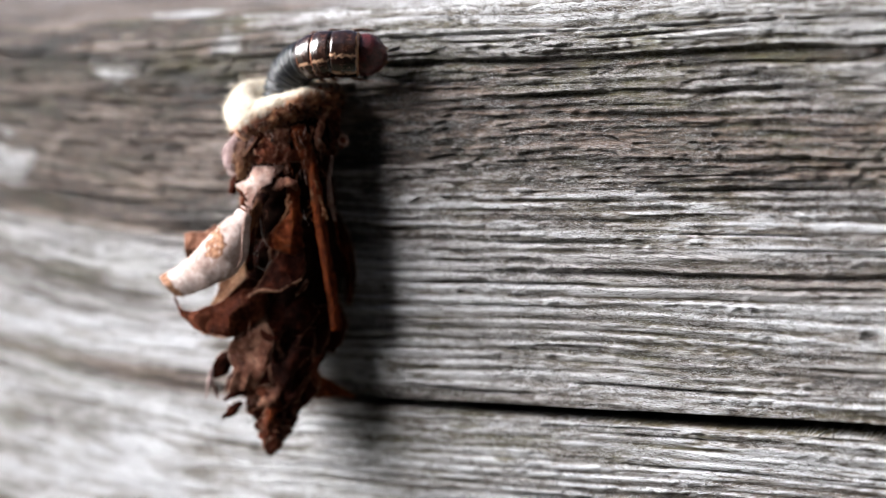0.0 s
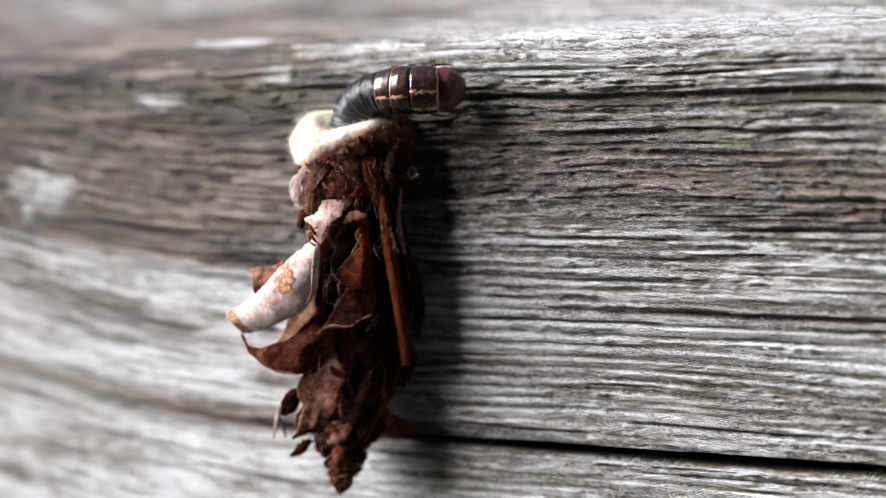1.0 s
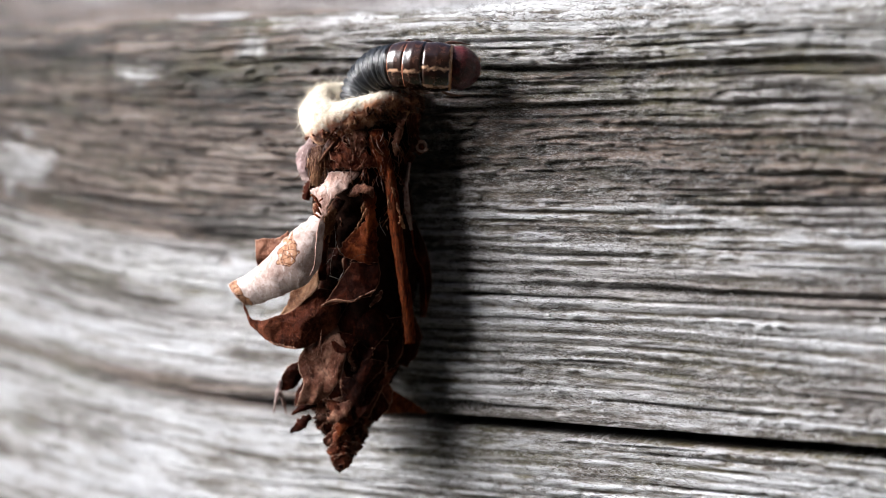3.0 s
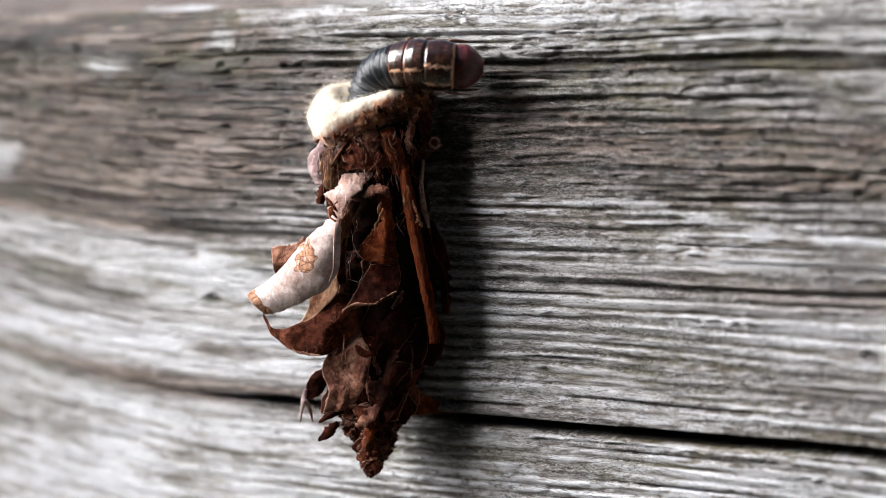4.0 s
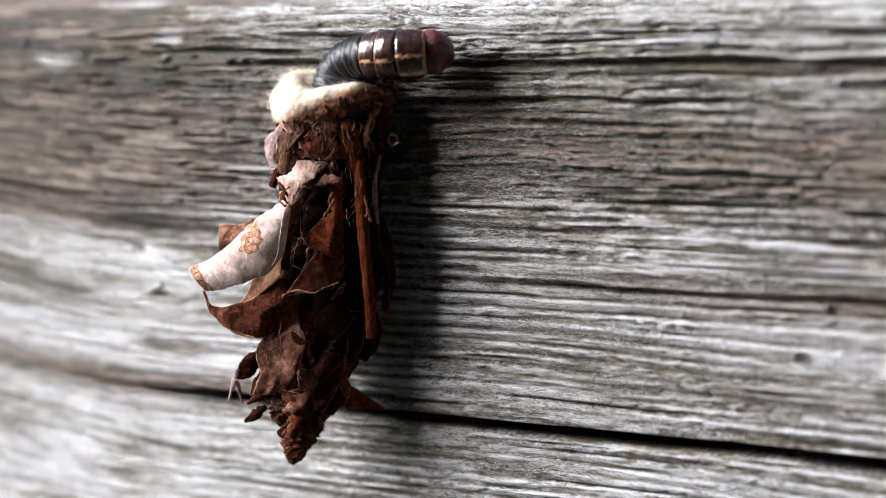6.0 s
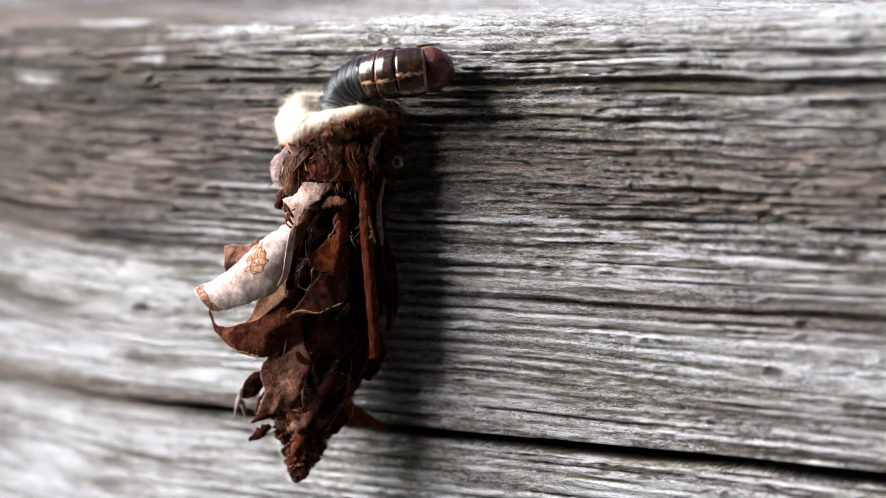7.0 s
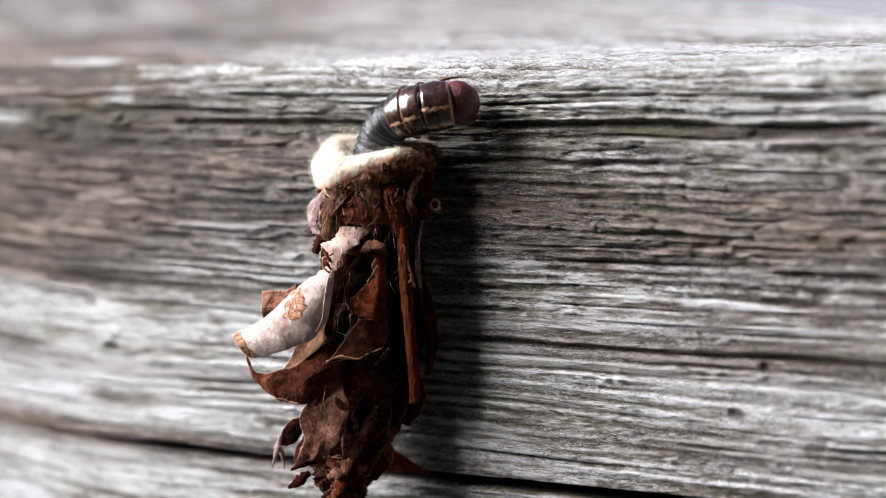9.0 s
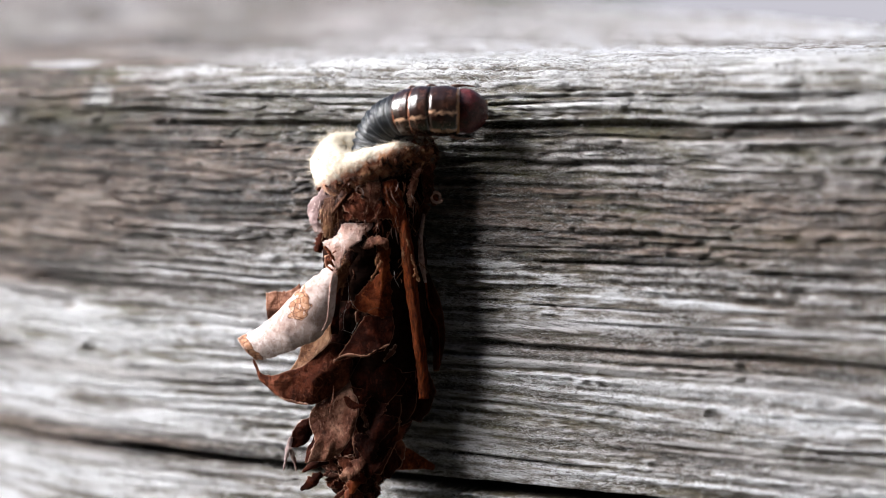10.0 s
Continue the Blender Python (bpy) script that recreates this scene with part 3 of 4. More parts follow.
def at(a, b, d=0.0):
    """A place on the case: a across, b down, d centimetres behind its mid plane, which leans a little to the wood."""
    d = 0.62 * d + 0.122 * (b - 165) / 171.5
    k = 1 + d / 18.2
    a, b = 784 + (a - 784) * k, 441 + (b - 441) * k
    return Vector(((a - 650) * UNIT, d * 0.01, (165 - b) * UNIT))


case = tagged(new("bagworm_case"), "brown bagworm case of dead leaf scraps with a woolly mouth", "insect case")


def leaf(spine, widths, material, curl=0.25, ragged=0.12, thick=1.1, seed=0, face=(0, -1, 0), twist=0.0, label="", nu=26, nv=11, name="leaf_scrap", wave=0.04, spots=()):
    """A scrap of dry leaf along a spine of grid places: widths to either side of it, torn edges with a paler rim, a curl across, some thickness."""
    rng = random.Random(seed)
    line = glide([at(*q) for q in spine], nu)
    pairs = [w if isinstance(w, tuple) else (w, w) for w in widths]
    lefts, rights = [p[0] for p in pairs], [p[1] for p in pairs]
    bm = bmesh.new()
    rim = bm.verts.layers.float.new("rim")
    eaten = bm.verts.layers.float.new("eaten") if spots else None
    face = Vector(face).normalized()
    o = Vector((seed * 1.7, seed * 0.9, 3.1))
    front, back = [], []
    tear = [[rng.uniform(-1, 1) * ragged for _ in range(nu)] for _ in range(2)]
    for i, p in enumerate(line):
        u = i / (nu - 1)
        ahead = (line[min(i + 1, nu - 1)] - line[max(i - 1, 0)]).normalized()
        side = Matrix.Rotation(radians(twist) * (u - 0.5), 3, ahead) @ ahead.cross(face).normalized()
        out = side.cross(ahead).normalized()
        mean = (between(lefts, u) + between(rights, u)) * 0.5 * UNIT
        row_f, row_b = [], []
        for j in range(nv):
            v = j / (nv - 1) * 2 - 1
            w = between(lefts if v < 0 else rights, u) * UNIT
            bite = 0.3 * tear[v > 0][i] + ragged * (1.8 * noise.noise(Vector((u * 6, seed * 1.3, v > 0))) - 1.6 * max(0.0, noise.noise(Vector((u * 13, seed * 2.1, 5 + (v > 0)))) - 0.2))
            q = p + side * (w * v * (1 + bite * abs(v) ** 4)) - out * (curl * w * v * v)
            fold = noise.noise(q * 300 + o) * 0.0004 + abs(noise.noise(q * 800 + o)) * (0.00006 if spots else 0.00022)
            q = q + out * (fold + wave * mean * math.sin(6 * u + 2.5 * v + seed))
            ends = u < 0.04 or u > 0.96
            q += ahead * (mean * 0.25 * ragged * rng.uniform(-1, 1) * ends)
            a, b = bm.verts.new(q), bm.verts.new(q - out * (thick * UNIT))
            a[rim] = b[rim] = 1.0 if j in (0, nv - 1) or i in (0, nu - 1) else 0.0
            for cu, cv, ru, rv in spots:
                far = math.hypot((u - cu) / ru, (v - cv) / rv) + 0.35 * noise.noise(q * 1100 + o) + 0.2 * noise.noise(q * 2600 + o)
                a[eaten] = max(a[eaten], min(1.0, max(0.0, 1.5 - far)))
            row_f.append(a)
            row_b.append(b)
        front.append(row_f)
        back.append(row_b)
    for i in range(nu - 1):
        for j in range(nv - 1):
            bm.faces.new((front[i][j], front[i + 1][j], front[i + 1][j + 1], front[i][j + 1]))
            bm.faces.new((back[i][j], back[i][j + 1], back[i + 1][j + 1], back[i + 1][j]))
    for i in range(nu - 1):
        for j in (0, nv - 1):
            bm.faces.new((front[i][j], back[i][j], back[i + 1][j], front[i + 1][j]))
    for j in range(nv - 1):
        for i in (0, nu - 1):
            bm.faces.new((front[i][j], front[i][j + 1], back[i][j + 1], back[i][j]))
    bmesh.ops.recalc_face_normals(bm, faces=bm.faces)
    return part(name, bm, material, case, label)


def sheet(one, two, material, bulge=0.2, torn=2.2, thick=1.1, seed=0, label="", nu=40, nv=15, name="leaf_scrap", spots=(), crumple=1.0):
    """A scrap of dry leaf stretched between two edges of grid places: bulged across, crumpled, with torn rims and some thickness."""
    first, second = glide([at(*q) for q in one], nu), glide([at(*q) for q in two], nu)
    bm = bmesh.new()
    rim = bm.verts.layers.float.new("rim")
    eaten = bm.verts.layers.float.new("eaten") if spots else None
    o = Vector((seed * 1.7, seed * 0.9, 3.1))
    front, back = [], []
    for i in range(nu):
        u = i / (nu - 1)
        a, b = first[i], second[i]
        across = b - a
        wide = across.length
        ahead = (first[min(i + 1, nu - 1)] + second[min(i + 1, nu - 1)] - first[max(i - 1, 0)] - second[max(i - 1, 0)]).normalized()
        side = across.normalized()
        out = side.cross(ahead)
        out = out.normalized() if out.y < 0 else -out.normalized()
        row_f, row_b = [], []
        for j in range(nv):
            v = j / (nv - 1)
            q = a + across * v
            near = (1 - 2 * min(v, 1 - v)) ** 5
            jag = noise.noise(Vector((u * 9, seed * 1.3, 9.0 * (v > 0.5)))) + 0.7 * noise.noise(Vector((u * 24, seed * 2.1, 5 + 7.0 * (v > 0.5)))) - 0.5 * max(0.0, noise.noise(Vector((u * 14, seed * 0.7, 2 + 5.0 * (v > 0.5)))))
            jag += 0.9 * (abs(noise.noise(Vector((u * 17, seed * 3.7, 11.0 * (v > 0.5))))) - 0.25)
            q += side * ((1 if v > 0.5 else -1) * jag * 1.35 * torn * near * UNIT)
            q += out * (bulge * wide * 4 * v * (1 - v))
            fold = noise.noise(q * 170 + o) * 0.00050 - abs(noise.noise(q * 300 + o)) * 0.00075 + abs(noise.noise(q * 700 + o)) * 0.00022
            q += out * (fold * crumple)
            if i in (0, nu - 1):
                q += ahead * (torn * 0.8 * UNIT * noise.noise(Vector((v * 12, seed, i))))
            f, g = bm.verts.new(q), bm.verts.new(q - out * (thick * UNIT))
            f[rim] = g[rim] = 1.0 if j in (0, nv - 1) or i in (0, nu - 1) else 0.0
            for cu, cv, ru, rv in spots:
                far = math.hypot((u - cu) / ru, (v - cv) / rv) + 0.35 * noise.noise(q * 1100 + o) + 0.2 * noise.noise(q * 2600 + o)
                f[eaten] = max(f[eaten], min(1.0, max(0.0, 1.5 - far)))
            row_f.append(f)
            row_b.append(g)
        front.append(row_f)
        back.append(row_b)
    for i in range(nu - 1):
        for j in range(nv - 1):
            bm.faces.new((front[i][j], front[i + 1][j], front[i + 1][j + 1], front[i][j + 1]))
            bm.faces.new((back[i][j], back[i][j + 1], back[i + 1][j + 1], back[i + 1][j]))
        for j in (0, nv - 1):
            bm.faces.new((front[i][j], back[i][j], back[i + 1][j], front[i + 1][j]))
    for j in range(nv - 1):
        for i in (0, nu - 1):
            bm.faces.new((front[i][j], front[i][j + 1], back[i][j + 1], back[i][j]))
    bmesh.ops.recalc_face_normals(bm, faces=bm.faces)
    return part(name, bm, material, case, label)


def core():
    """The tube of silk and frass that the scraps are glued to."""
    bm = bmesh.new()
    nz, na = 110, 56
    rings = []
    for i in range(nz):
        u = i / (nz - 1)
        b = 195 + u * 632
        cx = between((655, 660, 668, 672, 668, 655, 648), u)
        r = between((88, 86, 92, 98, 92, 80, 52, 12), u)
        ring = []
        for k in range(na):
            a = 2 * math.pi * k / na
            p = at(cx + r * math.cos(a), b, 0.02 + r * 0.86 * math.sin(a) / 171.5)
            p += Vector((math.cos(a), math.sin(a), 0)) * (0.0007 * noise.noise(p * 420) + 0.00035 * noise.noise(p * 1300))
            ring.append(bm.verts.new(p))
        rings.append(ring)
    for one, two in zip(rings, rings[1:]):
        for k in range(na):
            bm.faces.new((one[k], two[k], two[(k + 1) % na], one[(k + 1) % na]))
    bm.faces.new(rings[-1])
    return part("tube", bm, CORE, case, "dark tube of silk and frass")


def collar():
    """The woolly lip round the mouth: thick and pale on one side, thin and dirty on the other."""
    bm = bmesh.new()
    na, nt = 220, 44
    rings = []
    spots = []
    for i in range(na):
        a = 2 * math.pi * i / na
        c, s = math.cos(a), math.sin(a)
        thick = 20 + 20 * max(0, -c) ** 1.3 + 5 * max(0, -s)
        cx = 655 + (92 - 18 * max(0, -c)) * c
        cb = 178 + 20 * max(0, -c) - 8 * max(0, c) + 22 * max(0, -s) * max(0.0, 0.6 - c) - 20 * max(0, s)
        cd = 0.42 * s if s < 0 else 0.22 * s
        mid = at(cx, cb, cd)
        out = Vector((c, s, 0)).normalized()
        ring = []
        for k in range(nt):
            b = 2 * math.pi * k / nt
            tall = 1.25 if math.sin(b) > 0 else 1.45
            p = mid + (out * math.cos(b) + Vector((0, 0, 1)) * math.sin(b) * tall) * (thick * UNIT * 0.86)
            p += (p - mid).normalized() * (0.00040 * noise.noise(p * 420) + 0.00009 * noise.noise(p * 1900) + 0.00007 * noise.noise(p * 4300) + 0.00008 * noise.noise(p * 9000))
            ring.append(bm.verts.new(p))
            spots.append((p, (p - mid).normalized(), c))
        rings.append(ring)
    for i in range(na):
        one, two = rings[i], rings[(i + 1) % na]
        for k in range(nt):
            bm.faces.new((one[k], two[k], two[(k + 1) % nt], one[(k + 1) % nt]))
    bmesh.ops.recalc_face_normals(bm, faces=bm.faces)
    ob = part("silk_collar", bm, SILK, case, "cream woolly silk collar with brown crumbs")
    rng = random.Random(4)
    for material, count, long in ((HAIR, 9000, 0.7), (HAIR_BROWN, 7000, 0.8)):
        bm = bmesh.new()
        while count:
            p, n, c = rng.choice(spots)
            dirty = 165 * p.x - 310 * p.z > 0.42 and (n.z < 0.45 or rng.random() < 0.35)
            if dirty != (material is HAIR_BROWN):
                continue
            count -= 1
            lean = Vector((rng.gauss(0, 1), rng.gauss(0, 1), rng.gauss(0, 1)))
            way = (n + 0.8 * lean).normalized()
            wisp = c < -0.75 and rng.random() < 0.10
            far = rng.uniform(0.0002, 0.0007) * long * (2.6 if wisp else 1)
            bend = Vector((rng.gauss(0, 1), rng.gauss(0, 1), rng.gauss(0, 1))) * far * 0.35
            add_tube(bm, [p - n * 0.0001, p + way * far * 0.5, p + way * far + bend], (0.000016, 0.000012, 0.000005) if wisp else (0.000009, 0.000007, 0.000003), 3)
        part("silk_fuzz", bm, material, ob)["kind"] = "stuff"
    for material, count in ((LEAF_DARK, 70), (LEAF_UMBER, 170), (LEAF_OCHRE, 120)):
        bm = bmesh.new()
        while count:
            p, n, c = rng.choice(spots)
            if 165 * p.x - 310 * p.z < 0.40 + 0.45 * rng.random() or n.y > 0.3:
                continue
            count -= 1
            side = n.cross(Vector((rng.gauss(0, 1), rng.gauss(0, 1), rng.gauss(0, 1)))).normalized()
            far = rng.uniform(0.00012, 0.00042)
            add_tube(bm, [p - side * far, p + n * far * 0.5, p + side * far * rng.uniform(0.5, 1)], (far * 0.25, far * 0.5, far * 0.15), 5, 0.4, count)
        part("crumb", bm, material, ob)["kind"] = "stuff"
    return ob


core()
collar()

# the large pale leaf that sweeps down the side of the case and rolls away from it
sheet([(592, 372, -0.62), (556, 400, -0.62), (528, 428, -0.60), (494, 466, -0.56), (462, 496, -0.50), (429, 515, -0.42)],
      [(600, 398, -0.70), (595, 472, -0.72), (571, 508, -0.72), (532, 529, -0.66), (500, 543, -0.58), (466, 553, -0.46)], LEAF_PALE, bulge=0.17, torn=1.8, seed=1, nu=110, nv=41,
      spots=((0.40, 0.30, 0.10, 0.22), (0.36, 0.02, 0.06, 0.16), (0.98, 0.45, 0.07, 0.8)), crumple=0.4, label="large pale curled leaf with eaten brown patches")
tube("rolled_leaf_edge", glide([at(600, 374, -0.70), at(590, 400, -0.74), at(587, 440, -0.78), at(586, 472, -0.78), at(578, 494, -0.76)], 28), [v * UNIT for v in (0.6, 1.2, 1.0, 1.2, 0.5)], LEAF_ROSE, case, 8, 0.2, 14)
# its narrow upper end, torn on one side
sheet([(606, 302, -0.56), (592, 326, -0.60), (573, 338, -0.60), (588, 358, -0.64), (586, 388, -0.64)],
      [(658, 300, -0.58), (642, 324, -0.68), (616, 352, -0.74), (602, 376, -0.74), (592, 402, -0.70)], LEAF_ROSE, bulge=0.07, torn=3.5, seed=2, nu=60, nv=21, crumple=0.5, label="greyish upper end of the pale leaf")
for k, (a, b, da, db, w) in enumerate(((573, 345, 18, 14, 4), (580, 352, 16, 20, 4), (590, 356, 8, -8, 3), (583, 366, 10, 14, 4), (581, 380, 12, 8, 3))):
    leaf([(a, b, -0.66), (a + da * 0.5, b + db * 0.5, -0.69), (a + da, b + db, -0.66)], (w * 0.4, w * 0.7, w * 0.3), LEAF_RED, curl=0.3, ragged=0.5, seed=300 + k, nu=10, nv=7, name="leaf_shred")
sheet([(534, 414, -0.56), (514, 428, -0.54), (498, 427, -0.48), (476, 431, -0.44)], [(546, 452, -0.56), (522, 470, -0.52), (502, 476, -0.48), (482, 480, -0.44)], LEAF_ORANGE, bulge=0.09, torn=2.0, seed=4, label="orange-brown leaf corner")
# the ochre inside of the roll, and the dark half of the same leaf below it
sheet([(564, 492, -0.36), (548, 518, -0.34), (540, 540, -0.34), (527, 568, -0.40)], [(594, 478, -0.62), (592, 512, -0.62), (574, 536, -0.62), (548, 562, -0.58)], LEAF_STRAW, bulge=-0.15, torn=1.0, seed=8, label="ochre inner side of the rolled leaf")
sheet([(461, 548, -0.44), (473, 571, -0.52), (489, 577, -0.56), (522, 568, -0.58), (556, 550, -0.60), (592, 514, -0.54), (628, 520, -0.36)],
      [(460, 560, -0.42), (473, 586, -0.50), (494, 604, -0.56), (524, 619, -0.60), (562, 625, -0.62), (606, 608, -0.56), (640, 590, -0.40)], LEAF_UMBER, bulge=0.13, torn=1.6, seed=6, nu=70, nv=21, label="dark brown cupped leaf")
sheet([(494, 601, -0.60), (512, 612, -0.64), (536, 619, -0.66), (560, 622, -0.66)], [(495, 605, -0.59), (513, 616, -0.63), (537, 623, -0.65), (560, 625, -0.65)], LEAF_ORANGE, bulge=0.06, torn=2.4, seed=7, nu=40, nv=7)
# dark strip added for the shade of the interior
leaf([(628, 350, -0.50), (606, 398, -0.54), (600, 450, -0.54), (600, 500, -0.50)], ((10, 9), (9, 12), (8, 12), (8, 8)), LEAF_DARK, curl=0.45, ragged=0.2, seed=5, nu=34, label="dark leaf strip standing for the shaded hollow beside the pale leaf")
sheet([(612, 360, -0.62), (598, 392, -0.62), (593, 420, -0.58)], [(622, 372, -0.60), (618, 402, -0.58), (611, 432, -0.52)], LEAF_OCHRE, bulge=0.12, torn=2.5, seed=3)
# shoulder scraps below the collar
sheet([(578, 234, -0.30), (548, 262, -0.34), (537, 282, -0.36), (546, 306, -0.38), (552, 322, -0.38)],
      [(584, 258, -0.40), (566, 272, -0.44), (560, 292, -0.46), (566, 308, -0.46), (570, 322, -0.46)], LEAF_LILAC, bulge=0.09, torn=3.0, seed=9, nu=50, nv=17, label="lilac-grey leaf scrap with a pink edge")
sheet([(562, 262, -0.46), (561, 290, -0.50), (570, 312, -0.50), (572, 328, -0.48)], [(596, 252, -0.50), (594, 286, -0.54), (592, 310, -0.54), (586, 331, -0.50)], LEAF_STRAW, bulge=0.09, torn=4.0, seed=10, label="ochre fibrous leaf scrap")
for k in range(9):
    a = 564 + 3.4 * k
    tube("straw", glide([at(a + 7 - 3 * (k % 3), 258 + 5 * (k % 4), -0.54), at(a + 4 - k % 2 * 6, 290, -0.58), at(a + 6 - 4 * (k % 4), 316 + 5 * (k * 2 % 5), -0.55)], 8), [v * UNIT for v in (0.4, 0.9, 0.3)], (LEAF_STRAW, LEAF_OCHRE)[k % 2], case, 6, 0.2, 80 + k)
sheet([(562, 320, -0.44), (557, 338, -0.44), (556, 354, -0.42)], [(578, 322, -0.46), (574, 340, -0.46), (571, 357, -0.44)], LEAF_DARK, torn=3.0, seed=11, nu=20)
sheet([(598, 262, -0.52), (636, 256, -0.58), (668, 262, -0.58), (694, 272, -0.54)], [(604, 298, -0.62), (640, 293, -0.68), (668, 290, -0.64), (694, 290, -0.58)], LEAF_UMBER, bulge=0.08, torn=5.0, seed=12, nu=60)
sheet([(632, 226, -0.52), (638, 252, -0.58), (641, 280, -0.58)], [(664, 224, -0.54), (668, 252, -0.60), (667, 283, -0.58)], LEAF_TAN, bulge=0.15, torn=5.0, seed=15, label="downy brown leaf scrap")
leaf([(608, 252, -0.50), (630, 275, -0.56), (660, 292, -0.58)], (14, 20, 9), LEAF_UMBER, curl=-0.3, ragged=0.3, seed=16)
leaf([(618, 232, -0.48), (602, 262, -0.52), (596, 296, -0.52)], (12, 15, 8), LEAF_BROWN, curl=0.4, ragged=0.3, seed=17)
leaf([(684, 222, -0.5), (694, 262, -0.57), (704, 304, -0.57)], (14, 18, 9), LEAF_RED, curl=0.5, ragged=0.25, seed=18)
sheet([(720, 190, -0.46), (719, 225, -0.50), (717, 250, -0.50), (721, 266, -0.48)], [(738, 186, -0.48), (735, 220, -0.50), (728, 248, -0.50), (726, 268, -0.48)], LEAF_BROWN, bulge=0.18, torn=3.5, seed=19)
sheet([(738, 186, -0.38), (742, 226, -0.40), (746, 262, -0.34)], [(764, 190, -0.26), (764, 226, -0.28), (758, 258, -0.26)], LEAF_UMBER, bulge=0.18, torn=3.0, seed=20)
# middle of the case: a torn russet leaf with a curled top round a dark hollow
sheet([(637, 343, -0.64), (650, 328, -0.68), (668, 321, -0.68), (684, 326, -0.62)], [(654, 346, -0.66), (664, 338, -0.70), (676, 340, -0.68), (686, 348, -0.62)], LEAF_BROWN, bulge=0.18, torn=2.5, seed=21, label="brown leaf lip curled over a hollow")
sheet([(672, 332, -0.62), (666, 360, -0.62), (672, 386, -0.60), (655, 404, -0.60), (638, 424, -0.58), (630, 452, -0.54)],
      [(688, 330, -0.58), (692, 362, -0.58), (694, 392, -0.58), (698, 420, -0.56), (702, 446, -0.54), (704, 468, -0.50)], LEAF_RED, bulge=0.09, torn=4.0, seed=22, nu=70, nv=21, label="torn russet leaf")
for k, (a, b, da, db, w) in enumerate(((672, 352, -6, 22, 4), (676, 366, -10, 24, 3), (664, 388, -4, 16, 3))):
    leaf([(a, b, -0.66), (a + da * 0.6, b + db * 0.5, -0.69), (a + da, b + db, -0.67)], (w * 0.5, w * 0.8, w * 0.2), LEAF_OCHRE, curl=0.3, ragged=0.6, seed=310 + k, nu=12, nv=7, name="leaf_shred")
# two dark scraps that stand for the shade in the cavity
leaf([(612, 372, -0.50), (610, 405, -0.52), (614, 440, -0.50)], (8, 14, 10), LEAF_DARK, curl=0.4, ragged=0.2, seed=23)
leaf([(628, 440, -0.40), (616, 490, -0.42), (606, 535, -0.40)], (16, 20, 16), LEAF_DARK, curl=0.4, ragged=0.1, seed=24)
sheet([(652, 464, -0.58), (636, 490, -0.64), (622, 518, -0.70), (600, 547, -0.74)], [(702, 462, -0.54), (706, 486, -0.58), (702, 504, -0.64), (690, 524, -0.72)], LEAF_DARK, bulge=0.07, torn=1.5, seed=25, nu=50, nv=21, label="dark curled leaf with a pale rim")
sheet([(600, 546, -0.74), (625, 538, -0.82), (658, 538, -0.84), (680, 524, -0.80), (698, 511, -0.74)], [(601, 550, -0.72), (625, 542, -0.80), (658, 541, -0.82), (681, 527, -0.78), (699, 513, -0.73)], LEAF_BROWN, bulge=0.06, torn=1.2, seed=26, nv=7, name="rolled_leaf_edge")
leaf([(710, 512, -0.58), (703, 526, -0.62), (690, 542, -0.6)], (2, 5, 2), LEAF_TAN, curl=0.2, ragged=0.4, seed=27, nu=14, nv=7)
leaf([(640, 556, -0.50), (680, 575, -0.54), (715, 600, -0.50)], (30, 44, 34), LEAF_DARK, curl=0.4, ragged=0.08, seed=49)
tube("rolled_leaf_edge", glide([at(650, 463, -0.62), at(662, 452, -0.65), at(678, 449, -0.66), at(700, 461, -0.60)], 16), [v * UNIT for v in (0.3, 0.6, 0.7, 0.3)], LEAF_TAN, case, 6, 0.3, 5)
# lower leaves
sheet([(604, 560, -0.44), (582, 612, -0.60), (561, 648, -0.62), (574, 690, -0.66), (564, 728, -0.62)],
      [(624, 566, -0.48), (646, 612, -0.68), (648, 652, -0.74), (630, 698, -0.72), (602, 724, -0.64)], LEAF_TAN, bulge=0.05, torn=2.2, seed=30, nu=60, nv=25, label="broad brown leaf hanging point down")
tube("rolled_leaf_edge", glide([at(604, 588, -0.70), at(603, 612, -0.78), at(598, 640, -0.80)], 14), [v * UNIT for v in (0.5, 1.0, 0.3)], LEAF_TAN, case, 6, 0.3, 31)
sheet([(574, 646, -0.46), (548, 656, -0.48), (536, 678, -0.46), (530, 704, -0.42)], [(580, 660, -0.44), (572, 676, -0.40), (566, 690, -0.38), (548, 702, -0.40)], LEAF_DARK, bulge=0.12, torn=1.4, seed=32, label="small dark cupped leaf")
sheet([(580, 664, -0.44), (570, 690, -0.46), (564, 700, -0.46), (560, 728, -0.46)], [(592, 668, -0.48), (590, 694, -0.50), (584, 712, -0.50), (582, 730, -0.48)], LEAF_DARK, bulge=0.12, torn=1.5, seed=33)
leaf([(534, 684, -0.42), (529, 712, -0.42), (524, 744, -0.40)], ((4, 3), (4, 4), (1, 1)), LEAF_LILAC, curl=0.3, ragged=0.25, seed=34)
leaf([(532, 704, -0.42), (540, 720, -0.42), (547, 744, -0.38)], (5, 4, 1), LEAF_GREY, curl=0.3, ragged=0.3, seed=35, nu=16)
leaf([(602, 720, -0.52), (578, 730, -0.52), (558, 744, -0.5)], ((8, 10), (8, 9), (1, 2)), LEAF_DARK, curl=0.3, ragged=0.2, seed=36, nu=16)
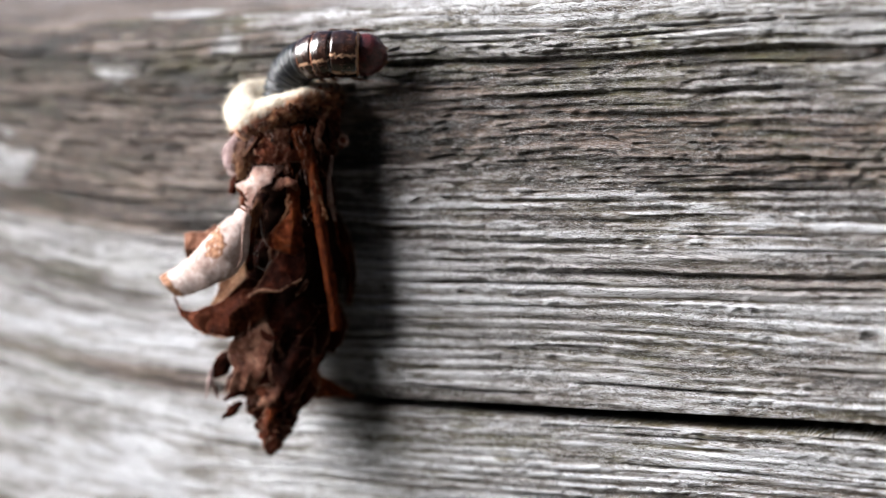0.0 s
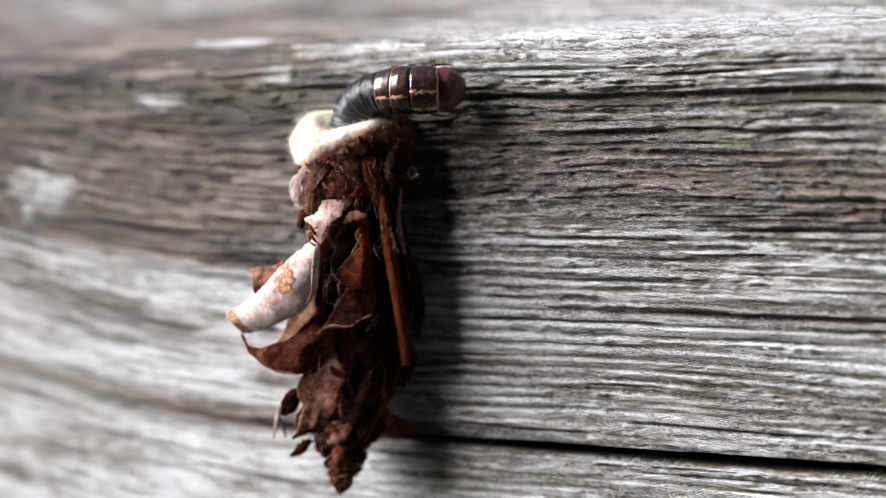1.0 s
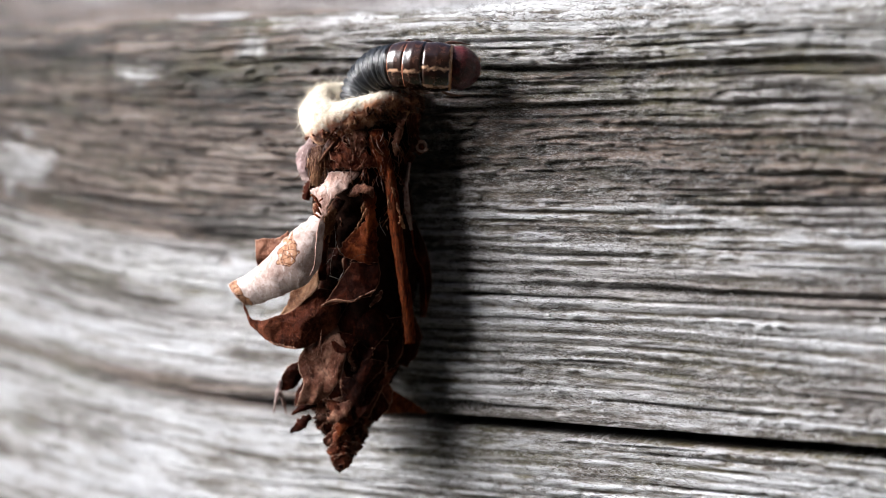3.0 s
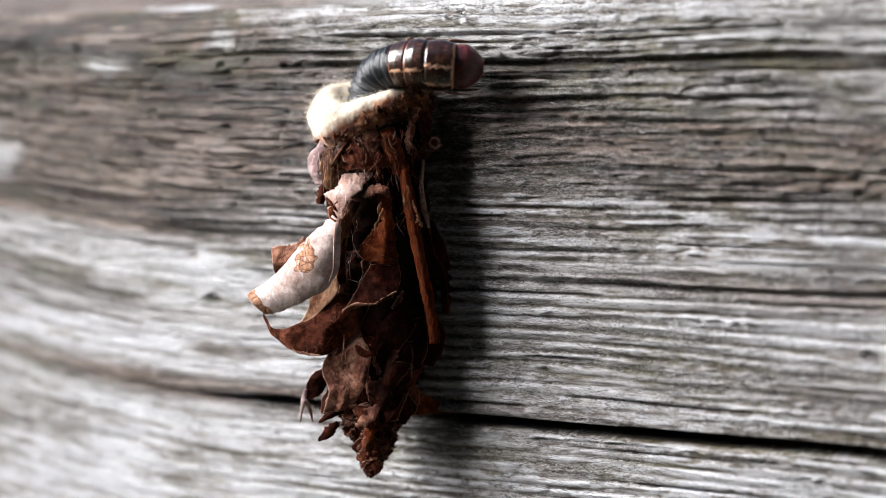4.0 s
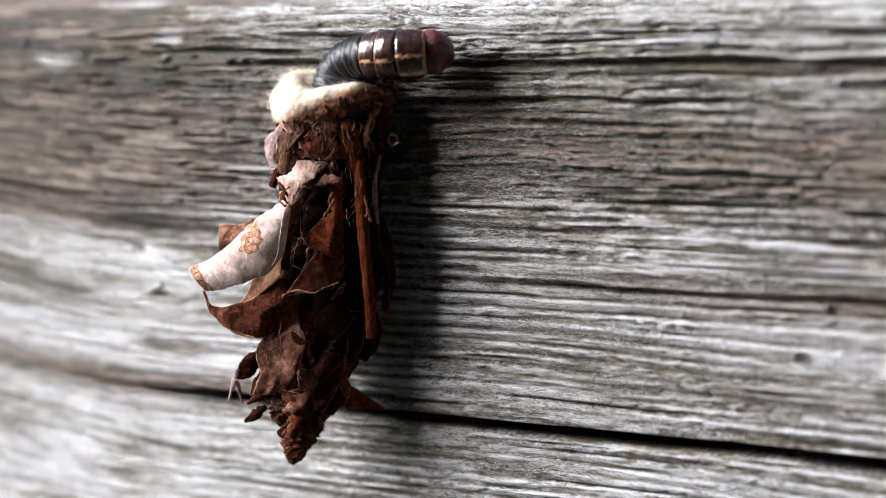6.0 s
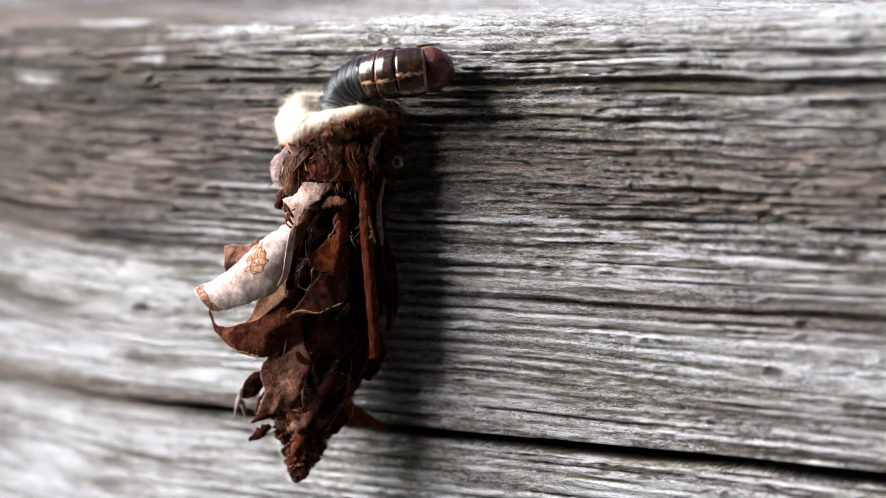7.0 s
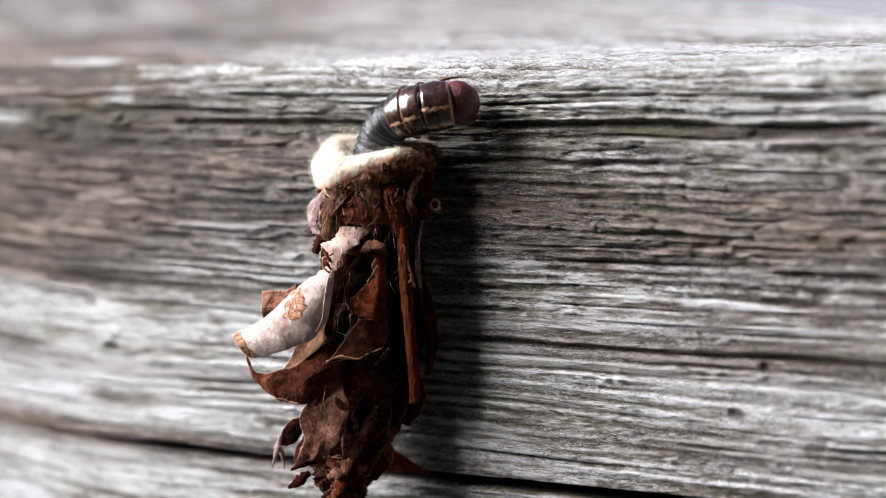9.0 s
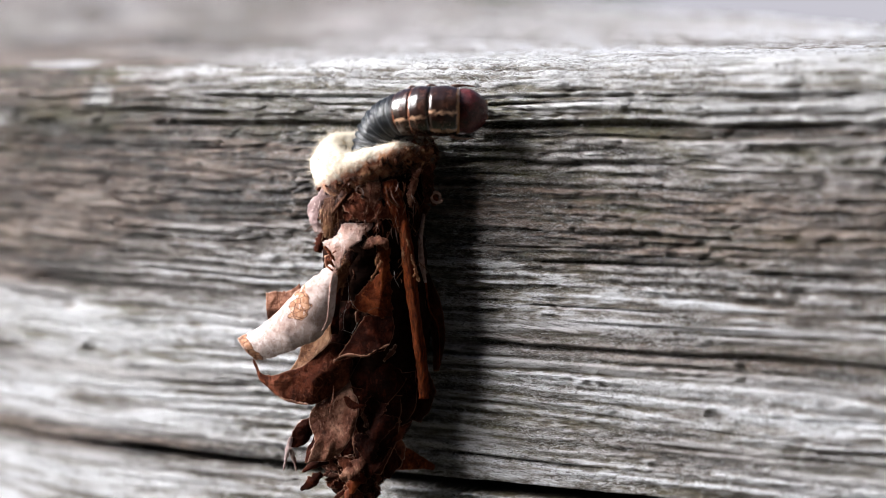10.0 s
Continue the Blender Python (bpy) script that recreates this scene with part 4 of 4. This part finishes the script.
leaf([(592, 744, -0.48), (576, 760, -0.48), (557, 777, -0.44)], ((3, 4), (11, 12), (2, 3)), LEAF_DARK, curl=0.2, ragged=0.45, seed=37, nu=18)
sheet([(662, 712, -0.58), (640, 722, -0.66), (622, 748, -0.64)], [(668, 722, -0.58), (656, 742, -0.66), (630, 758, -0.62)], LEAF_BROWN, bulge=0.12, torn=2.0, seed=38)
sheet([(648, 606, -0.62), (656, 634, -0.66), (664, 662, -0.66)], [(654, 606, -0.60), (662, 634, -0.64), (672, 658, -0.63)], LEAF_BROWN, bulge=0.12, torn=2.5, seed=39, nv=7)
leaf([(655, 610, -0.54), (668, 660, -0.56), (668, 725, -0.54)], (26, 32, 20), LEAF_DARK, curl=0.4, ragged=0.1, seed=40)
leaf([(700, 600, -0.46), (696, 670, -0.50), (684, 742, -0.48)], (28, 28, 12), LEAF_DARK, curl=0.4, ragged=0.1, seed=41)
sheet([(712, 616, -0.44), (706, 640, -0.46), (702, 652, -0.44)], [(726, 620, -0.42), (724, 640, -0.44), (728, 650, -0.42)], LEAF_UMBER, bulge=0.12, torn=1.6, seed=43, nu=20)
sheet([(751, 647, -0.32), (728, 656, -0.42), (706, 654, -0.42)], [(748, 653, -0.32), (728, 680, -0.42), (712, 688, -0.40)], LEAF_UMBER, bulge=0.12, torn=2.0, seed=44, nu=24)
sheet([(664, 664, -0.24), (712, 680, -0.08), (752, 698, 0.04), (800, 727, 0.14)], [(664, 730, -0.20), (712, 733, -0.04), (752, 731, 0.06), (803, 731, 0.16)], LEAF_RED, bulge=0.05, torn=1.2, seed=45, label="dark russet leaf lobe near the wood")
leaf([(725, 560, -0.36), (730, 610, -0.32), (712, 660, -0.30)], (22, 24, 14), LEAF_DARK, curl=0.4, ragged=0.1, seed=46)
# torn scraps that overlap down the lower half, coloured dark for the shade there
for k, (a, b, da, db, w, material) in enumerate(((646, 590, -6, 60, 26, LEAF_DARK), (676, 612, -20, 66, 28, LEAF_DARK), (700, 636, -22, 60, 24, LEAF_DARK), (664, 672, 14, 56, 24, LEAF_DARK),
                                                 (690, 690, -18, 58, 22, LEAF_DARK), (634, 716, 18, 44, 20, LEAF_UMBER), (664, 736, -22, 42, 18, LEAF_RED))):
    sheet([(a - w, b, -0.54), (a - 0.9 * w + da * 0.5, b + db * 0.5, -0.62), (a + da - 3, b + db, -0.58)], [(a + w, b + 4, -0.52), (a + 0.7 * w + da * 0.5, b + db * 0.55, -0.64), (a + da + 4, b + db + 2, -0.60)], material,
          bulge=(0.14, -0.06, 0.2)[k % 3], torn=4.5, seed=90 + k, nu=40, nv=15, crumple=0.8)
# the flank away from the light, its shade put into the dark leaf colour
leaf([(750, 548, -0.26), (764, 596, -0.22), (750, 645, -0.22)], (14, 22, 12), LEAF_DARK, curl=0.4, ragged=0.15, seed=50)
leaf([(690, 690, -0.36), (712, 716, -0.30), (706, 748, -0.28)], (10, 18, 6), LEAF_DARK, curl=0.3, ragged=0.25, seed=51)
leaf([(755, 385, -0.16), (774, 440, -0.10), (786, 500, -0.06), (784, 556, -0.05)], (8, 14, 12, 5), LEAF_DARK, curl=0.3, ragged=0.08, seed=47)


def crumbs():
    """The tapering foot of the case: many small crumpled scraps, and scraps that fill between the big leaves."""
    rng = random.Random(11)
    mats = (LEAF_DARK, LEAF_DARK, LEAF_UMBER, LEAF_TAN, LEAF_UMBER)
    for k in range(84):
        b = rng.uniform(718, 832) if k else 832
        half = 52 * (1 - ((b - 716) / 118) ** 1.5) + 3
        a = 651 + rng.uniform(-half, half)
        d = -0.52 + 0.30 * abs(a - 651) / 60 + rng.uniform(-0.07, 0.05)
        way, long, w = rng.uniform(0, 6.28), rng.uniform(6, 17), rng.uniform(5, 15)
        c, t = math.cos(way), math.sin(way)
        one = [(a - c * long - t * w * 0.6, b - t * long + c * w * 0.6, d + 0.05), (a - t * w, b + c * w, d - 0.05 * rng.random()), (a + c * long - t * 2, b + t * long + c * 2, d + 0.03)]
        two = [(a - c * long + t * w * 0.6, b - t * long - c * w * 0.6, d + 0.05), (a + t * w, b - c * w, d - 0.05 * rng.random()), (a + c * long + t * 3, b + t * long - c * 3, d + 0.03)]
        sheet(one, two, rng.choice(mats), bulge=rng.uniform(-0.2, 0.2), torn=3.5, seed=100 + k, nu=20, nv=9, crumple=0.7)
    for k in range(34):
        b = rng.uniform(230, 720)
        a = 660 + rng.uniform(-75, 80)
        d = -0.44 + 0.34 * ((a - 665) / 85) ** 2
        da, db = rng.uniform(-22, 22), rng.uniform(14, 30)
        w = rng.uniform(8, 16)
        leaf([(a - da, b - db, d + 0.06), (a, b, d), (a + da * 0.4, b + db, d + 0.03)], (w * 0.6, w, w * 0.5), rng.choice(mats),
             curl=rng.uniform(-0.4, 0.5), ragged=0.2, seed=200 + k, nu=12, nv=7)


crumbs()

# twigs
tube("twig", glide([at(706, 268, -0.46), at(716, 320, -0.54), at(730, 400, -0.56), at(749, 500, -0.52), at(760, 560, -0.48), at(765, 604, -0.45)], 44),
     [v * UNIT for v in (7, 10, 11.5, 10, 10.5, 10, 9)], BARK, case, 16, 0.16, 3, "rust-brown twig with flaking bark")
for k, (a, b, da, db, w) in enumerate(((718, 318, 8, 26, 5), (728, 352, 10, 24, 5), (735, 376, 10, 22, 6), (712, 340, 4, 24, 4), (742, 384, -12, 8, 3))):
    leaf([(a, b, -0.63), (a + da * 0.5, b + db * 0.5, -0.65), (a + da, b + db, -0.63)], (w * 0.3, w * 0.6, w * 0.2), LEAF_OCHRE, curl=0.2, ragged=0.6, seed=60 + k, nu=10, nv=7, name="bark_flake")
tube("sliver", glide([at(748, 278, -0.30), at(744, 320, -0.34), at(748, 362, -0.32), at(757, 400, -0.28)], 20), [v * UNIT for v in (2.5, 4.0, 6.0, 2.5)], LEAF_GREY, case, 8, 0.15, 5, "brown bark sliver")
tube("sliver", glide([at(757, 398, -0.28), at(766, 445, -0.24), at(781, 470, -0.20), at(787, 500, -0.18), at(790, 545, -0.16)], 20), [v * UNIT for v in (2, 1.4, 1.4, 1.2, 0.6)], LEAF_RED, case, 6, 0.2, 6)
tube("straw", glide([at(612, 246, -0.54), at(598, 266, -0.58), at(582, 290, -0.56)], 8), [v * UNIT for v in (2, 3.5, 2.5)], LEAF_OCHRE, case, 6, 0.1, 7, "pale straw")
tube("straw", glide([at(676, 232, -0.58), at(686, 256, -0.60), at(704, 270, -0.58)], 8), [v * UNIT for v in (1.5, 2, 1.5)], LEAF_OCHRE, case, 6, 0.1, 8)


def curl_ring():
    bm = bmesh.new()
    line = [at(770 + 9 * math.cos(a) - 4 * (a / 7), 248 + 9 * math.sin(a), -0.36 + 0.02 * a) for a in np.linspace(0.3, 6.6, 26)]
    add_tube(bm, line, [3.2 * UNIT, 2.6 * UNIT, 3.4 * UNIT, 1.5 * UNIT], 7, 0.12, 9)
    return part("bark_curl", bm, LEAF_ROSE, case, "small pinkish curl of bark")


curl_ring()
leaf([(755, 235, -0.24), (762, 248, -0.22), (768, 262, -0.2)], (8, 10, 6), LEAF_RED, curl=0.4, ragged=0.3, seed=70, nu=8, nv=6)


def threads():
    rng = random.Random(21)
    spots = ((620, 440, 616, 490), (640, 476, 628, 500), (622, 425, 640, 455), (612, 490, 635, 498), (606, 470, 622, 452), (700, 380, 712, 412), (618, 400, 622, 442))
    bm = bmesh.new()
    for a, b, c, d in spots:
        mid = at((a + c) / 2 + rng.uniform(-5, 5), (b + d) / 2 + rng.uniform(-4, 4), -0.64)
        add_tube(bm, glide([at(a, b, -0.62), mid, at(c, d, -0.62)], 9), [0.000008, 0.000016, 0.000008], 5, 0.4, a)
    part("web", bm, WEB, case, "pale silk threads")["kind"] = "stuff"


def shreds():
    """Frayed leaf fibres and straws matted together below the collar."""
    rng = random.Random(33)
    for material, count, name in ((LEAF_BROWN, 70, "fibre_mat"), (LEAF_OCHRE, 34, "fibre_mat"), (LEAF_GREY, 30, "fibre_mat"), (LEAF_UMBER, 60, "fibre_mat")):
        bm = bmesh.new()
        for _ in range(count):
            a, b = rng.uniform(560, 735), rng.uniform(222, 318)
            if material is LEAF_OCHRE and rng.random() < 0.5:
                a, b = rng.uniform(700, 745), rng.uniform(300, 400)
            d = -0.56 + 0.34 * ((a - 660) / 90) ** 2 - 0.06
            slope, long = rng.gauss(0.1, 0.5), rng.uniform(8, 30)
            p, q = (a, b, d), (a + slope * long, b + long, d + rng.uniform(-0.05, 0.03))
            mid = ((p[0] + q[0]) / 2 + rng.uniform(-4, 4), (p[1] + q[1]) / 2, min(p[2], q[2]) - rng.uniform(0.0, 0.06))
            w = rng.uniform(0.4, 1.3) * UNIT
            add_tube(bm, glide([at(*p), at(*mid), at(*q)], 7), (w * 0.6, w, w * 0.3), 5, 0.2, int(a))
        part(name, bm, material, case)["kind"] = "stuff"


threads()
shreds()
tube("silk_thread", glide([at(648, 828, -0.3), at(650, 850, -0.3), at(649, 874, -0.28)], 8), (0.00005, 0.00003, 0.00002), WEB, case, 5, 0.1, 3, "thin pale thread")

# ---- the caterpillar ----
larva = tagged(new("caterpillar"), "dark bagworm caterpillar reaching out of its case onto wood", "caterpillar")


def barrel(name, length, r0, r1, r2, material, label="", flat=1.0, folds=0, seed=0, sides=36):
    """A body ring along +x about its origin: radii at the back, middle and front, with rounded ends and fine folds."""
    bm = bmesh.new()
    n = 26
    rings = []
    for i in range(n):
        u = i / (n - 1)
        r = between((r0, r1, r2), u)
        ends = min(1.0, math.sqrt(max(0.0, min(u, 1 - u)) / 0.10 + 0.12))
        r *= 0.87 + 0.13 * ends
        r *= 1 + (0.055 * math.sin(u * math.pi * 2 * folds) if folds else 0)
        ring = []
        for k in range(sides):
            a = 2 * math.pi * k / sides
            p = Vector(((u - 0.5) * length, -math.cos(a) * r * flat, math.sin(a) * r))
            q = p * 1000 + Vector((seed * 3.3, 0, 0))
            p *= 1 + 0.02 * noise.noise(q * 0.9)
            if folds:
                p.x += 0.00012 * noise.noise(Vector((q.x * 2, q.y * 0.7, q.z * 0.7)))
            ring.append(bm.verts.new(p))
        rings.append(ring)
    for one, two in zip(rings, rings[1:]):
        for k in range(sides):
            bm.faces.new((one[k], one[(k + 1) % sides], two[(k + 1) % sides], two[k]))
    bm.faces.new(rings[0][::-1])
    bm.faces.new(rings[-1])
    bmesh.ops.recalc_face_normals(bm, faces=bm.faces)
    return part(name, bm, material, larva, label)


def head_capsule():
    bm = bmesh.new()
    bmesh.ops.create_uvsphere(bm, u_segments=40, v_segments=28, radius=1)
    for v in bm.verts:
        x, y, z = v.co
        front = max(0.0, x)
        r = 1 - 0.10 * front
        # two lobes with a shallow furrow between them
        furrow = 0.05 * math.exp(-(z / 0.16) ** 2) * max(0.0, -y)
        v.co = Vector((x * 0.0022, y * 0.0022 * (r - furrow), z * 0.00232 * r))
        v.co *= 1 + 0.02 * noise.noise(v.co * 1200)
    bm_head = part("head", bm, HEAD, larva, "glossy dark maroon head")
    bm = bmesh.new()
    for z in (-0.0005, 0.0006):
        add_tube(bm, glide([Vector((0.0014, -0.0006, z)), Vector((0.0019, -0.0003, z * 1.3)), Vector((0.0021, 0.0003, z * 0.9))], 7), (0.00034, 0.0003, 0.00015), 8, 0.1, 3)
    part("mouthparts", bm, JAW, bm_head, "amber mouthparts")
    return bm_head


def leg(parent, x, up, reach, seed):
    rng = random.Random(seed)
    z = 0.0024 * up
    line = [Vector((x, -0.0002, z * 0.85)), Vector((x + 0.0002, 0.0004, z * 1.07)), Vector((x + reach * 0.5, 0.0009, z * 1.14)), Vector((x + reach, 0.0014, z * (1.08 + 0.06 * rng.random())))]
    tube("leg", glide(line, 12), (0.00026, 0.00019, 0.00013, 0.00004), LEG, parent, 8, 0.06, seed, "short red-brown jointed leg")


# parts in order from the head back, with the distance of each from the head's middle
chain = [(head_capsule(), 0.0)]
pro = barrel("prothorax", 0.0031, 0.00248, 0.00262, 0.0024, PRONOTUM, "glossy dark brown plate with cream lines", seed=1)
meso = barrel("mesothorax", 0.0022, 0.00246, 0.00262, 0.00252, PLATE, "glossy brown segment with cream marks", seed=2)
meta = barrel("metathorax", 0.0020, 0.00232, 0.00248, 0.00244, PLATE, "glossy brown segment with cream marks", seed=3)
chain += [(pro, 0.0023), (meso, 0.00445), (meta, 0.0060)]
for k in range(9):
    ring_part = barrel("abdomen_segment", 0.0017, 0.00206, 0.00222, 0.00206, SKIN, "black wrinkled segment" if k == 0 else "", folds=2, seed=10 + k)
    chain.append((ring_part, 0.0074 + 0.00118 * k))
for n, (seg, x, reach) in enumerate(((pro, 0.0006, 0.0026), (meso, 0.0002, 0.0009), (meta, 0.0, 0.0004))):
    leg(seg, x, 1, reach, 40 + n)
    leg(seg, x, -1, reach, 50 + n)

# ---- what moves ----
CASE_ROWS = [
    (0.0, pose(-0.03250, -0.00340, -0.00978, -6.992, 3.616, 23.045)),
    (0.5, pose(-0.03124, -0.00340, -0.00992, -6.978, 0.735, 23.398)),
    (1.0, pose(-0.03069, -0.00340, -0.00976, -6.983, 2.196, 23.219)),
    (1.5, pose(-0.02852, -0.00340, -0.00981, -6.979, 1.105, 23.353)),
    (2.0, pose(-0.02817, -0.00340, -0.00948, -6.991, 3.548, 23.054)),
    (3.5, pose(-0.02379, -0.00340, -0.00996, -6.986, 2.694, 23.158)),
    (4.0, pose(-0.02130, -0.00340, -0.01032, -6.978, -0.397, 23.537)),
    (4.5, pose(-0.02044, -0.00340, -0.01087, -6.978, -0.004, 23.489)),
    (5.0, pose(-0.01955, -0.00340, -0.01051, -6.981, 1.676, 23.283)),
    (5.5, pose(-0.01917, -0.00340, -0.00930, -7.000, 4.538, 22.932)),
    (7.0, pose(-0.01588, -0.00340, -0.00971, -7.013, 5.687, 22.790)),
    (7.5, pose(-0.01229, -0.00340, -0.01036, -6.978, -0.456, 23.544)),
    (8.0, pose(-0.01162, -0.00340, -0.01035, -6.978, 0.710, 23.401)),
    (8.5, pose(-0.01003, -0.00340, -0.00989, -6.989, 3.218, 23.094)),
    (9.0, pose(-0.00786, -0.00340, -0.00963, -7.002, 4.755, 22.905)),
    (9.5, pose(-0.00754, -0.00340, -0.00918, -7.009, 5.424, 22.822)),
    (10.0, pose(-0.00548, -0.00340, -0.00904, -6.983, 2.081, 23.233)),
]
# seconds; the head's place in the case's space in centimetres; its pitch in degrees
HEAD_ROWS = [
    (0.0, 0.928, -0.377, 0.418, -0.4),
    (0.5, 0.987, -0.395, 0.379, 5.7),
    (1.0, 1.016, -0.410, 0.383, 6.2),
    (1.5, 0.930, -0.373, 0.398, 9.1),
    (2.0, 0.996, -0.413, 0.465, 13.6),
    (3.5, 1.050, -0.407, 0.266, -1.3),
    (4.0, 0.982, -0.378, 0.263, -2.4),
    (4.5, 0.999, -0.399, 0.368, 5.0),
    (5.0, 0.966, -0.394, 0.428, 10.7),
    (5.5, 1.023, -0.415, 0.395, 13.6),
    (7.0, 0.956, -0.401, 0.483, 17.7),
    (7.5, 0.923, -0.379, 0.483, 10.5),
    (8.0, 0.879, -0.366, 0.519, 14.7),
    (8.5, 0.882, -0.371, 0.513, 17.2),
    (9.0, 0.826, -0.357, 0.559, 15.8),
    (9.5, 0.875, -0.355, 0.415, 8.5),
    (10.0, 0.948, -0.380, 0.386, 4.1),
]


def body_line(hx, hy, hz, pitch):
    """Places from the head back down into the case, closely spaced, in metres."""
    h = Vector((hx, hy, hz)) * 0.01
    ahead = Vector((math.cos(radians(pitch)) * 0.97, 0.24, math.sin(radians(pitch)))).normalized()
    root = Vector((0.0001, -0.0002, -0.0008))
    far = (h - root).length
    b1, b2 = root + Vector((0.06, 0, 1)) * far * 0.46, h - ahead * far * 0.5
    line = [h + ahead * 0.0001]
    for i in range(81):
        t = 1 - i / 80
        line.append((1 - t) ** 3 * root + 3 * (1 - t) ** 2 * t * b1 + 3 * (1 - t) * t * t * b2 + t ** 3 * h)
    return line + [root + Vector((0, 0, -0.0004 * i)) for i in range(1, 40)]


def along(line, far):
    """The place and the way ahead at a distance from the head."""
    gone = 0.0
    for a, b in zip(line, line[1:]):
        step = (b - a).length
        if gone + step >= far:
            return a + (b - a) * ((far - gone) / step), (a - b).normalized()
        gone += step
    return line[-1], (line[-2] - line[-1]).normalized()


def facing(place, ahead):
    """A pose with +x ahead and -y toward the open side."""
    away = Vector((0, 1, 0))
    y = (away - ahead * away.dot(ahead)).normalized()
    z = ahead.cross(y)
    return Matrix.Translation(place) @ Matrix((ahead, y, z)).transposed().to_4x4()


def motions():
    walk(case, CASE_ROWS)
    walk(larva, CASE_ROWS)
    lines = [(t, body_line(*row)) for t, *row in HEAD_ROWS]
    for ob, far in chain:
        walk(ob, [(t, facing(*along(line, far))) for t, line in lines])


motions()
